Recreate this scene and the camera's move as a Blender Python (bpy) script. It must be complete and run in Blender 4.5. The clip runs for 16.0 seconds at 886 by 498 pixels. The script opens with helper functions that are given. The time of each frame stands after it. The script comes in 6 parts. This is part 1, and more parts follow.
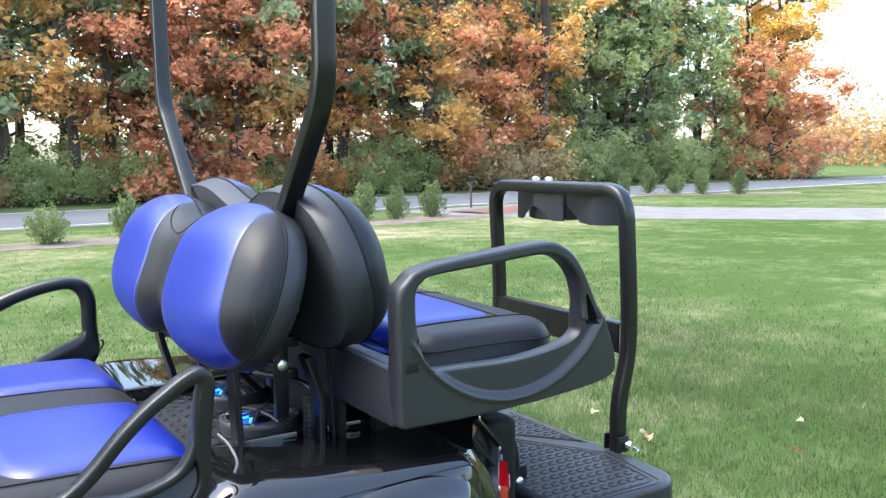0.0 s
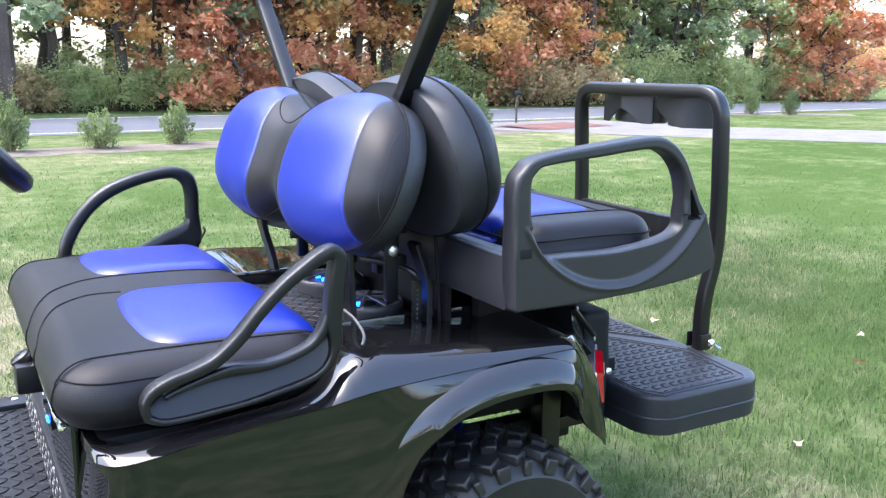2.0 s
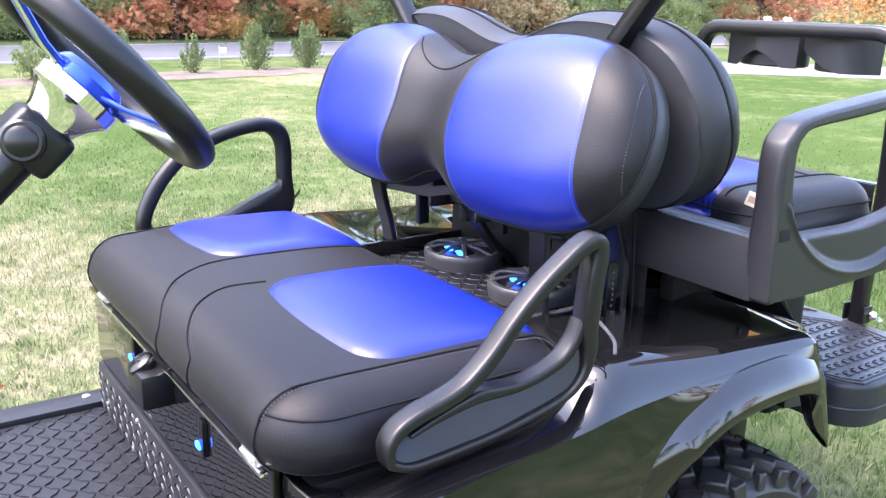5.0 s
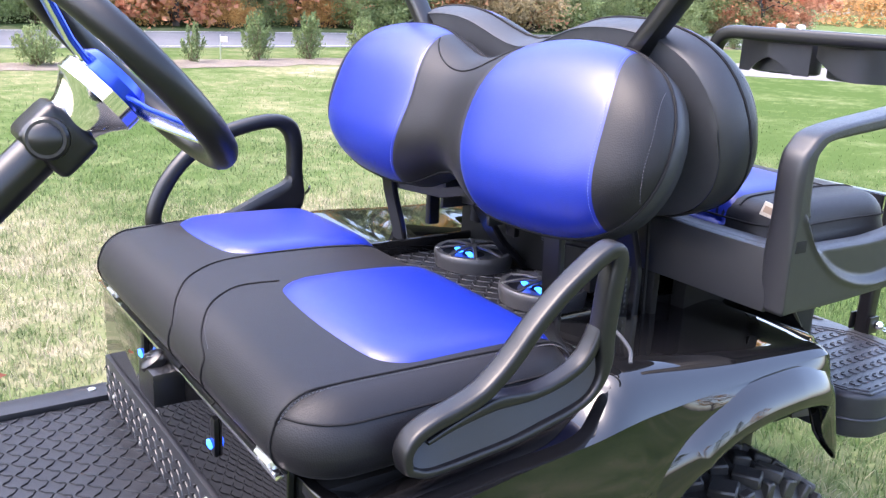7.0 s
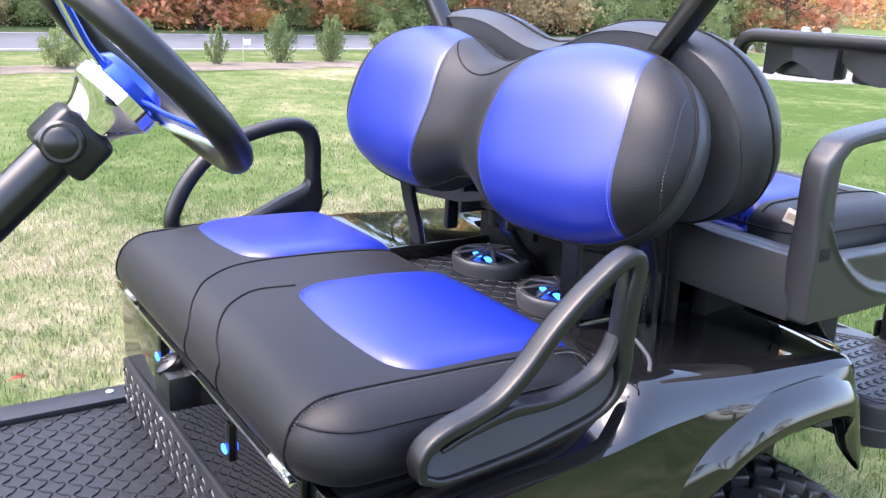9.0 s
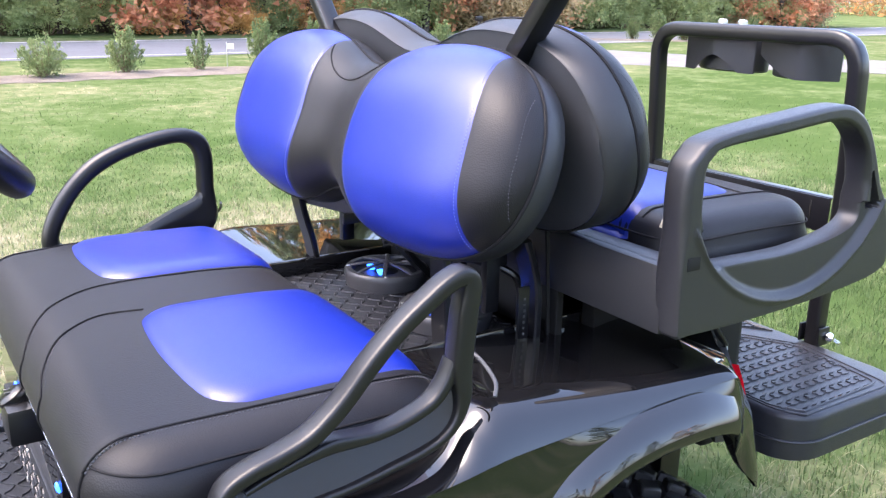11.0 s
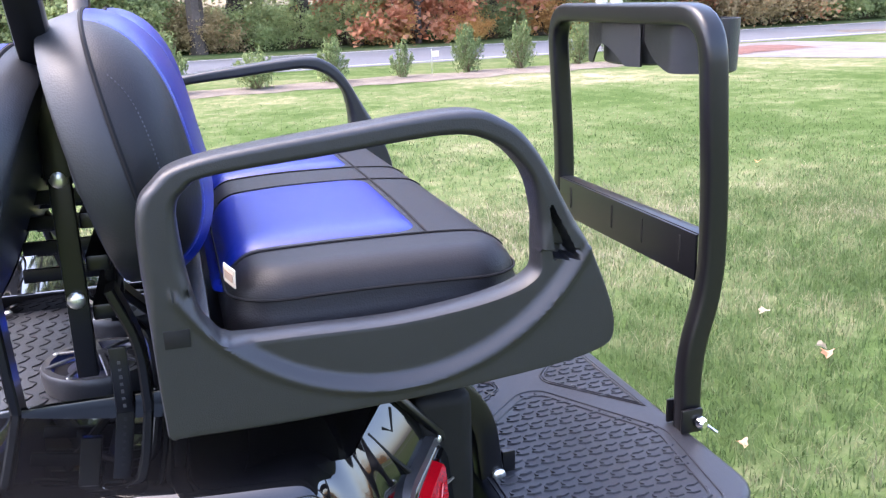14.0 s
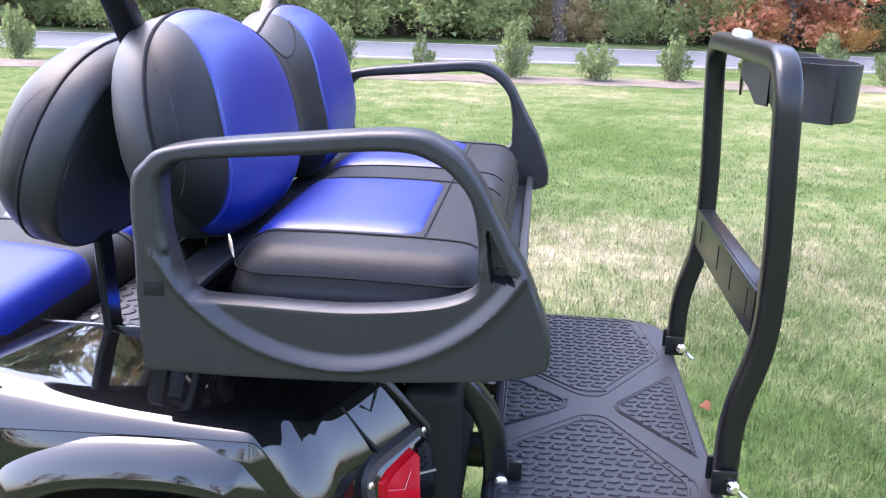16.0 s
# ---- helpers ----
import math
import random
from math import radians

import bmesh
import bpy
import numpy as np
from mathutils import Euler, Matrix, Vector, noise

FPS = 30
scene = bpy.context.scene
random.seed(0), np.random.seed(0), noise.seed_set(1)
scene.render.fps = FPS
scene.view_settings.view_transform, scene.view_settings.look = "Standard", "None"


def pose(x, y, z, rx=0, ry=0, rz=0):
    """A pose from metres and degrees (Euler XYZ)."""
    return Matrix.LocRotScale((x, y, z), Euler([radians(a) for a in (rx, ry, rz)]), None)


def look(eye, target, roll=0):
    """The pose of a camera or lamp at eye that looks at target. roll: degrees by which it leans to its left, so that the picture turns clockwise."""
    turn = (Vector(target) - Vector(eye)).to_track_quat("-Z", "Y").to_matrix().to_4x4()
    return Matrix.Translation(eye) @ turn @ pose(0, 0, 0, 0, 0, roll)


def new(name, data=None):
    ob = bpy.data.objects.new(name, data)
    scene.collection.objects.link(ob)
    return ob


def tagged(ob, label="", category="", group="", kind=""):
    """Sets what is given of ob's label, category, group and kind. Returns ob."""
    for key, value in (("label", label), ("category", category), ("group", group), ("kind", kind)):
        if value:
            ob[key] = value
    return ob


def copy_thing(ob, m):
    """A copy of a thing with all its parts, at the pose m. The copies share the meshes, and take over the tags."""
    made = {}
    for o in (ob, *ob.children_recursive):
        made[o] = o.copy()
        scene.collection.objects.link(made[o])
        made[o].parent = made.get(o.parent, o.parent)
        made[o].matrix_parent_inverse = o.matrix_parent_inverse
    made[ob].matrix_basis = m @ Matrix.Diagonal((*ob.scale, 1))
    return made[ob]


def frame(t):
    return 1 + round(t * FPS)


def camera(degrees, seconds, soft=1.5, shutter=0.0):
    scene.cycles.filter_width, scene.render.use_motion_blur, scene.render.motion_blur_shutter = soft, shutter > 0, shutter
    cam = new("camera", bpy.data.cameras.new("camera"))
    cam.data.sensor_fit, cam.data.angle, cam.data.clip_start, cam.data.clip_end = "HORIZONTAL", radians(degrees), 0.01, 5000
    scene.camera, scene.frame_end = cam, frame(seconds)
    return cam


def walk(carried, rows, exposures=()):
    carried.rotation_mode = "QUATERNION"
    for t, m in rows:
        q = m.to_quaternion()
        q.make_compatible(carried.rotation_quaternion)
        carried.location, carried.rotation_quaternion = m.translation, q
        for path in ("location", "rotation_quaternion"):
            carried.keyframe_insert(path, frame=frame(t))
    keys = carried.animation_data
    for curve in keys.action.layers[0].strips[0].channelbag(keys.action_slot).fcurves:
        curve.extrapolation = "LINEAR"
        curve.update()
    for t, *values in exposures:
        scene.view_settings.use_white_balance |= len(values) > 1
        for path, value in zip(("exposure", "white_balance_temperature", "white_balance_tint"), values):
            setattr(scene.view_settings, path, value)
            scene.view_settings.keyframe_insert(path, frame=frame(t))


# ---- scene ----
cam = camera(52.9, 16.0, soft=1.3)
PATH = [
    (0, (-0.156, -1.979, 1.345), (0.905, -0.297, 1.134), -0.3),
    (0.5, (-0.134, -1.996, 1.308), (0.931, -0.329, 1.012), -0.2),
    (1, (-0.168, -1.99, 1.298), (0.893, -0.339, 0.912), 0.1),
    (1.5, (-0.23, -1.968, 1.301), (0.787, -0.29, 0.914), 0.1),
    (2, (-0.318, -1.957, 1.299), (0.659, -0.257, 0.903), 0.8),
    (2.5, (-0.373, -1.945, 1.291), (0.588, -0.235, 0.901), 1.7),
    (3, (-0.366, -1.848, 1.281), (0.578, -0.128, 0.892), 2.3),
    (3.5, (-0.35, -1.659, 1.285), (0.563, 0.075, 0.888), 2.1),
    (4, (-0.382, -1.548, 1.3), (0.5, 0.191, 0.854), 2.8),
    (4.5, (-0.499, -1.453, 1.301), (0.555, 0.172, 0.805), 2.6),
    (5, (-0.572, -1.406, 1.302), (0.522, 0.178, 0.761), 1.5),
    (7.5, (-0.596, -1.377, 1.316), (0.497, 0.205, 0.765), 3.4),
    (8, (-0.593, -1.372, 1.315), (0.477, 0.226, 0.769), 3.3),
    (10.3, (-0.502, -1.391, 1.317), (0.562, 0.209, 0.761), 2.1),
    (10.5, (-0.462, -1.404, 1.309), (0.595, 0.205, 0.767), 1.5),
    (11, (-0.336, -1.424, 1.327), (0.72, 0.181, 0.773), 1.3),
    (11.5, (-0.206, -1.446, 1.307), (0.835, 0.166, 0.743), 1.4),
    (12, (-0.056, -1.421, 1.303), (0.985, 0.191, 0.739), 1.2),
    (12.5, (0.139, -1.386, 1.322), (1.185, 0.22, 0.749), 1.1),
    (13, (0.322, -1.435, 1.306), (1.342, 0.19, 0.742), 0.4),
    (13.5, (0.515, -1.513, 1.309), (1.261, 0.251, 0.736), 1.3),
    (14, (0.676, -1.499, 1.287), (1.223, 0.346, 0.744), -1.9),
    (14.5, (0.873, -1.488, 1.317), (1.333, 0.38, 0.77), 0.7),
    (15, (1.027, -1.577, 1.331), (1.273, 0.331, 0.783), 4.4),
    (15.5, (1.126, -1.629, 1.329), (1.028, 0.288, 0.767), 2.9),
    (16, (1.131, -1.617, 1.333), (0.935, 0.292, 0.771), 1.9),
]
EXPOSURES = [(0, 3.15, 6400, 4), (1.5, 3.28, 6160, 11), (3, 3.42, 6160, 14), (5, 3.64, 6480, 20), (8, 3.44, 6500, 19), (11, 3.44, 6600, 18), (11.5, 3.48, 6580, 18), (12, 3.86, 6600, 18), (13, 3.68, 6340, 19), (14.5, 3.46, 6430, 21), (16, 3.46, 6260, 22)]
walk(cam, [(t, look(e, a, r)) for t, e, a, r in PATH], EXPOSURES)

# ---- world and sun ----
world = bpy.data.worlds.new("world")
scene.world = world
world.use_nodes = True
wn = world.node_tree.nodes
sky = wn.new("ShaderNodeTexSky")
sky.sky_type = "NISHITA"
sky.sun_disc = False
SUN_ELEV, SUN_TURN = 62.0, 290.0
sky.sun_elevation = radians(SUN_ELEV)
sky.sun_rotation = radians(SUN_TURN)
sky.air_density, sky.dust_density, sky.ozone_density = 1.0, 3.5, 1.0
wn["Background"].inputs["Strength"].default_value = 0.15
world.node_tree.links.new(sky.outputs["Color"], wn["Background"].inputs["Color"])
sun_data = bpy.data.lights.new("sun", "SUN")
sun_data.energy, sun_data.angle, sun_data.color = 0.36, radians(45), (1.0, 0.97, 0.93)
sun = new("sun", sun_data)
# the sky's sun_rotation turns clockwise from +y
sun_dir = Vector((math.sin(radians(SUN_TURN)) * math.cos(radians(SUN_ELEV)), math.cos(radians(SUN_TURN)) * math.cos(radians(SUN_ELEV)), math.sin(radians(SUN_ELEV))))
sun.rotation_euler = sun_dir.to_track_quat("Z", "Y").to_euler()
sun.location = sun_dir * 60

# ---- materials ----
def material(name, color, rough=0.5, metal=0.0, noise_scale=0.0, spread=0.25, bump=0.0, bump_scale=200.0, coat=0.0, spec=0.5, rough_spread=0.0, voronoi=False, tint=None, sheen=0.0, coat_rough=0.03):
    """A principled material with two scales of colour and gloss variation and a fine relief."""
    m = bpy.data.materials.new(name)
    m.use_nodes = True
    nt = m.node_tree
    n, l = nt.nodes, nt.links
    b = n["Principled BSDF"]
    b.inputs["Base Color"].default_value = (*color, 1)
    b.inputs["Roughness"].default_value = rough
    b.inputs["Sheen Weight"].default_value = sheen
    b.inputs["Sheen Roughness"].default_value = 0.35
    b.inputs["Metallic"].default_value = metal
    b.inputs["Coat Weight"].default_value = coat
    b.inputs["Coat Roughness"].default_value = coat_rough
    b.inputs["Specular IOR Level"].default_value = spec
    geo = n.new("ShaderNodeNewGeometry")
    if noise_scale:
        big, small = n.new("ShaderNodeTexNoise"), n.new("ShaderNodeTexNoise")
        big.inputs["Scale"].default_value, small.inputs["Scale"].default_value = noise_scale, noise_scale * 14
        big.inputs["Detail"].default_value, small.inputs["Detail"].default_value = 4, 3
        for t in (big, small):
            l.new(geo.outputs["Position"], t.inputs["Vector"])
        mix = n.new("ShaderNodeMath")
        mix.operation = "MULTIPLY_ADD"
        l.new(small.outputs["Fac"], mix.inputs[0])
        mix.inputs[1].default_value = 0.5
        half = n.new("ShaderNodeMath")
        half.operation = "MULTIPLY"
        l.new(big.outputs["Fac"], half.inputs[0])
        half.inputs[1].default_value = 0.5
        l.new(half.outputs[0], mix.inputs[2])
        ramp = n.new("ShaderNodeValToRGB")
        lo = tuple(c * (1 - spread) for c in color)
        hi = tuple(min(1, c * (1 + spread)) for c in (tint or color))
        ramp.color_ramp.elements[0].position, ramp.color_ramp.elements[1].position = 0.32, 0.68
        ramp.color_ramp.elements[0].color, ramp.color_ramp.elements[1].color = (*lo, 1), (*hi, 1)
        l.new(mix.outputs[0], ramp.inputs["Fac"])
        l.new(ramp.outputs["Color"], b.inputs["Base Color"])
        if rough_spread:
            rr = n.new("ShaderNodeMapRange")
            rr.inputs["To Min"].default_value, rr.inputs["To Max"].default_value = rough - rough_spread, rough + rough_spread
            rr.inputs["From Min"].default_value, rr.inputs["From Max"].default_value = 0.3, 0.7
            l.new(mix.outputs[0], rr.inputs["Value"])
            l.new(rr.outputs[0], b.inputs["Roughness"])
    if bump:
        t = n.new("ShaderNodeTexVoronoi" if voronoi else "ShaderNodeTexNoise")
        t.inputs["Scale"].default_value = bump_scale
        l.new(geo.outputs["Position"], t.inputs["Vector"])
        bp = n.new("ShaderNodeBump")
        bp.inputs["Strength"].default_value = bump
        bp.inputs["Distance"].default_value = 0.002
        l.new(t.outputs["Distance" if voronoi else "Fac"], bp.inputs["Height"])
        l.new(bp.outputs["Normal"], b.inputs["Normal"])
    return m


def leaf_material(name, colors, rough=0.6, object_spread=0.25):
    """Leaves: a colour for each leaf from a ramp, shifted a little from plant to plant, with light through the blade."""
    m = bpy.data.materials.new(name)
    m.use_nodes = True
    n, l = m.node_tree.nodes, m.node_tree.links
    b = n["Principled BSDF"]
    geo, info = n.new("ShaderNodeNewGeometry"), n.new("ShaderNodeObjectInfo")
    ns = n.new("ShaderNodeTexNoise")
    ns.inputs["Scale"].default_value = 0.9
    l.new(geo.outputs["Position"], ns.inputs["Vector"])
    mix = n.new("ShaderNodeMath")
    mix.operation = "MULTIPLY_ADD"
    l.new(ns.outputs["Fac"], mix.inputs[0])
    mix.inputs[1].default_value = 0.7
    half = n.new("ShaderNodeMath")
    half.operation = "MULTIPLY"
    l.new(geo.outputs["Random Per Island"], half.inputs[0])
    half.inputs[1].default_value = 0.35
    l.new(half.outputs[0], mix.inputs[2])
    add = n.new("ShaderNodeMath")
    add.operation = "MULTIPLY_ADD"
    l.new(info.outputs["Random"], add.inputs[0])
    add.inputs[1].default_value = object_spread
    l.new(mix.outputs[0], add.inputs[2])
    ramp = n.new("ShaderNodeValToRGB")
    el = ramp.color_ramp.elements
    while len(el) < len(colors):
        el.new(0.5)
    for i, c in enumerate(colors):
        el[i].position = 0.25 + 0.65 * i / (len(colors) - 1)
        el[i].color = (*c, 1)
    l.new(add.outputs[0], ramp.inputs["Fac"])
    l.new(ramp.outputs["Color"], b.inputs["Base Color"])
    b.inputs["Roughness"].default_value = rough
    b.inputs["Specular IOR Level"].default_value = 0.25
    tr = n.new("ShaderNodeBsdfTranslucent")
    l.new(ramp.outputs["Color"], tr.inputs["Color"])
    ms = n.new("ShaderNodeMixShader")
    ms.inputs["Fac"].default_value = 0.62
    l.new(b.outputs[0], ms.inputs[1])
    l.new(tr.outputs[0], ms.inputs[2])
    l.new(ms.outputs[0], n["Material Output"].inputs["Surface"])
    return m


def glow(name, color, strength):
    m = bpy.data.materials.new(name)
    m.use_nodes = True
    b = m.node_tree.nodes["Principled BSDF"]
    b.inputs["Base Color"].default_value = (*color, 1)
    b.inputs["Emission Color"].default_value = (*color, 1)
    b.inputs["Emission Strength"].default_value = strength
    return m


M_BLUE = material("blue_vinyl", (0.0012, 0.0090, 0.138), 0.37, noise_scale=3.0, spread=0.10, bump=0.06, bump_scale=420, voronoi=True, spec=0.50)
M_VINYL = material("black_vinyl", (0.0045, 0.0045, 0.006), 0.48, noise_scale=4.0, spread=0.15, bump=0.13, bump_scale=420, voronoi=True, spec=0.22, sheen=0.015)
M_GUSSET = material("charcoal_vinyl", (0.010, 0.011, 0.014), 0.48, noise_scale=4.0, spread=0.12, bump=0.10, bump_scale=420, voronoi=True, spec=0.36)
M_BOARD = material("seat_back_board", (0.024, 0.026, 0.030), 0.45, noise_scale=5.0, spread=0.12, bump=0.12, bump_scale=700, spec=0.34)
M_SEAM = material("black_seam", (0.006, 0.006, 0.007), 0.75, spec=0.12)
M_STITCH = material("grey_thread", (0.055, 0.057, 0.066), 0.8, spec=0.15)
M_STITCH_BLUE = material("blue_thread", (0.07, 0.095, 0.30), 0.7)
M_PLASTIC = material("moulded_black_plastic", (0.0080, 0.0083, 0.0105), 0.41, noise_scale=6.0, spread=0.14, bump=0.18, bump_scale=900, rough_spread=0.05, spec=0.42)
M_HIP = material("satin_black_plastic", (0.005, 0.005, 0.006), 0.34, noise_scale=6.0, spread=0.10, spec=0.30, bump=0.08, bump_scale=800)
M_TUBE = material("black_powder_coat", (0.004, 0.004, 0.005), 0.28, spec=0.35, noise_scale=8.0, spread=0.08)
M_PAINT = material("gloss_black_paint", (0.004, 0.004, 0.0045), 0.03, noise_scale=2.0, spread=0.2, spec=0.6)
M_MAT = material("black_diamond_mat", (0.010, 0.011, 0.014), 0.45, spec=0.3, noise_scale=5.0, spread=0.25, bump=0.1, bump_scale=500, rough_spread=0.06)
M_STEP = material("black_step_plastic", (0.013, 0.014, 0.018), 0.42, spec=0.32, noise_scale=5.0, spread=0.2, bump=0.12, bump_scale=700, rough_spread=0.05)
M_DARK = material("underbody_black", (0.004, 0.004, 0.004), 0.65, spec=0.2, noise_scale=6.0, spread=0.3)
M_RUBBER = material("tyre_rubber", (0.006, 0.006, 0.007), 0.50, spec=0.35, noise_scale=9.0, spread=0.4, bump=0.15, bump_scale=600, tint=(0.011, 0.011, 0.011))
M_CHROME = material("chrome", (0.78, 0.78, 0.8), 0.09, metal=1.0, noise_scale=20, spread=0.05)
M_STEEL = material("zinc_steel", (0.62, 0.62, 0.6), 0.33, metal=1.0, noise_scale=40, spread=0.15)
M_ANOD = material("blue_anodised", (0.02, 0.06, 0.55), 0.22, metal=0.6, noise_scale=10, spread=0.1)
M_RED = material("red_lens", (0.38, 0.003, 0.008), 0.08, coat=1.0, noise_scale=30, spread=0.2)
M_TAG = material("cream_tag", (0.62, 0.53, 0.42), 0.8, noise_scale=40, spread=0.2)
M_TAGPRINT = material("rust_print", (0.40, 0.27, 0.19), 0.8)
M_GREYMETAL = material("grey_cast_grille", (0.040, 0.040, 0.043), 0.42, metal=0.2, noise_scale=20, spread=0.15)
M_LED = glow("blue_light", (0.01, 0.09, 1.0), 1.7)
M_LETTER = material("pale_letters", (0.045, 0.046, 0.048), 0.5)
M_ASPHALT = material("asphalt", (0.088, 0.092, 0.104), 0.9, spec=0.12, noise_scale=0.6, spread=0.18, bump=0.4, bump_scale=60)
M_LINE = material("road_paint", (0.34, 0.34, 0.33), 0.7, noise_scale=4, spread=0.2)
M_GRAVEL = material("pale_gravel", (0.118, 0.114, 0.117), 0.95, spec=0.1, noise_scale=2.0, spread=0.3, bump=0.6, bump_scale=40)
M_MULCH = material("bark_mulch", (0.105, 0.090, 0.076), 0.95, spec=0.1, noise_scale=3.0, spread=0.45, bump=0.8, bump_scale=40)
M_REDMULCH = material("red_mulch", (0.085, 0.035, 0.026), 0.95, noise_scale=3.0, spread=0.4, bump=0.8, bump_scale=40)
M_BARK = material("bark", (0.062, 0.048, 0.038), 0.9, noise_scale=1.5, spread=0.45, bump=0.8, bump_scale=18)
M_TWIG = material("twig", (0.13, 0.09, 0.05), 0.85, noise_scale=6, spread=0.3)
L_GREEN = leaf_material("green_leaves", [(0.2, 0.245, 0.115), (0.31, 0.365, 0.16), (0.45, 0.475, 0.21)])
L_PINE = leaf_material("pine_needles", [(0.17, 0.23, 0.145), (0.3, 0.37, 0.22), (0.46, 0.51, 0.28)])
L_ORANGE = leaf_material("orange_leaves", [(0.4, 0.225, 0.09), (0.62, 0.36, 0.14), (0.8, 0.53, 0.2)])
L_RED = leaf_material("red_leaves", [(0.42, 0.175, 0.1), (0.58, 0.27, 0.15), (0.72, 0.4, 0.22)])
# autumn gold with the low sun on the tree tops put into the colour
L_SUN_GOLD = leaf_material("sun_golden_leaves", [(0.396, 0.22, 0.055), (0.682, 0.418, 0.099), (0.85, 0.616, 0.176)])
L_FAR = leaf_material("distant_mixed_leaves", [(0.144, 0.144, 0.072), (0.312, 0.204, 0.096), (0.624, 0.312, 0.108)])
L_BROWN = leaf_material("olive_brown_leaves", [(0.25, 0.2, 0.115), (0.37, 0.29, 0.155), (0.5, 0.39, 0.21)])
L_SHRUB = leaf_material("evergreen_sprays", [(0.064, 0.098, 0.043), (0.130, 0.178, 0.074), (0.220, 0.268, 0.118)])
L_DRY = leaf_material("fallen_leaves", [(0.30, 0.10, 0.04), (0.45, 0.22, 0.12), (0.6, 0.5, 0.42)])
L_FALLRED = leaf_material("red_fallen_leaves", [(0.10, 0.025, 0.02), (0.16, 0.04, 0.03), (0.24, 0.08, 0.05)])
L_PALE = leaf_material("pale_fallen_leaves", [(0.15, 0.115, 0.085), (0.20, 0.165, 0.125), (0.26, 0.22, 0.18)])


def lawn_material(name, blades):
    """Mown lawn: greens and straw in patches a few hands to some metres wide."""
    m = bpy.data.materials.new(name)
    m.use_nodes = True
    n, l = m.node_tree.nodes, m.node_tree.links
    b = n["Principled BSDF"]
    geo = n.new("ShaderNodeNewGeometry")
    noises = []
    for scale, detail in ((0.4, 3), (2.1, 4), (40.0, 3), (8.5, 3)):
        t = n.new("ShaderNodeTexNoise")
        t.inputs["Scale"].default_value, t.inputs["Detail"].default_value = scale, detail
        l.new(geo.outputs["Position"], t.inputs["Vector"])
        noises.append(t)
    w = [0.30, 0.30, 0.16, 0.24]
    last = None
    for t, k in zip(noises, w):
        mm = n.new("ShaderNodeMath")
        mm.operation = "MULTIPLY_ADD"
        l.new(t.outputs["Fac"], mm.inputs[0])
        mm.inputs[1].default_value = k
        if last is None:
            mm.inputs[2].default_value = -0.03
        else:
            l.new(last.outputs[0], mm.inputs[2])
        last = mm
    # dry, thin patches; negative k is greener, at (4.2, -0.1) with shade painted in
    for cx, cy, rad, k in ((2.15, 1.2, 1.1, -0.04), (4.2, -0.1, 2.3, -0.12), (1.5, 3.0, 1.2, 0.09), (2.8, 3.6, 1.5, 0.08), (-0.3, 2.2, 1.8, 0.08), (0.0, 3.3, 1.2, 0.04), (4.5, 3.0, 1.6, 0.03), (6.5, 11.6, 2.5, 0.08), (0.5, 11.2, 3.0, 0.06), (11.5, 12.0, 2.6, 0.10), (6.5, 4.0, 4.0, -0.05), (12.0, 6.0, 6.0, -0.06), (1.7, 6.7, 2.0, -0.05)):
        d = n.new("ShaderNodeVectorMath")
        d.operation = "DISTANCE"
        l.new(geo.outputs["Position"], d.inputs[0])
        d.inputs[1].default_value = (cx, cy, 0)
        r = n.new("ShaderNodeMapRange")
        r.interpolation_type = "SMOOTHSTEP"
        r.inputs["From Min"].default_value, r.inputs["From Max"].default_value = rad, rad * 0.2
        r.inputs["To Min"].default_value, r.inputs["To Max"].default_value = 0.0, k
        l.new(d.outputs["Value"], r.inputs["Value"])
        ad = n.new("ShaderNodeMath")
        l.new(last.outputs[0], ad.inputs[0])
        l.new(r.outputs[0], ad.inputs[1])
        last = ad
    if blades:
        mm = n.new("ShaderNodeMath")
        mm.operation = "MULTIPLY_ADD"
        l.new(geo.outputs["Random Per Island"], mm.inputs[0])
        mm.inputs[1].default_value = 0.22
        sub = n.new("ShaderNodeMath")
        sub.operation = "SUBTRACT"
        l.new(last.outputs[0], sub.inputs[0])
        sub.inputs[1].default_value = 0.11
        l.new(sub.outputs[0], mm.inputs[2])
        last = mm
    ramp = n.new("ShaderNodeValToRGB")
    el = ramp.color_ramp.elements
    cols = [(0.40, (0.050, 0.082, 0.026)), (0.475, (0.084, 0.114, 0.046)), (0.55, (0.142, 0.150, 0.080)), (0.65, (0.270, 0.238, 0.170))]
    k = 1.08 if blades else 0.74
    cols = [(p, tuple(c * k for c in q)) for p, q in cols]
    while len(el) < 4:
        el.new(0.5)
    for e, (p, c) in zip(el, cols):
        e.position, e.color = p, (*c, 1)
    l.new(last.outputs[0], ramp.inputs["Fac"])
    l.new(ramp.outputs["Color"], b.inputs["Base Color"])
    b.inputs["Roughness"].default_value = 0.85
    b.inputs["Specular IOR Level"].default_value = 0.2 if blades else 0.0
    if not blades:
        bp = n.new("ShaderNodeBump")
        bp.inputs["Strength"].default_value, bp.inputs["Distance"].default_value = 0.3, 0.02
        l.new(noises[2].outputs["Fac"], bp.inputs["Height"])
        l.new(bp.outputs["Normal"], b.inputs["Normal"])
    else:
        tr, ms = n.new("ShaderNodeBsdfTranslucent"), n.new("ShaderNodeMixShader")
        l.new(ramp.outputs["Color"], tr.inputs["Color"])
        ms.inputs["Fac"].default_value = 0.5
        l.new(b.outputs[0], ms.inputs[1])
        l.new(tr.outputs[0], ms.inputs[2])
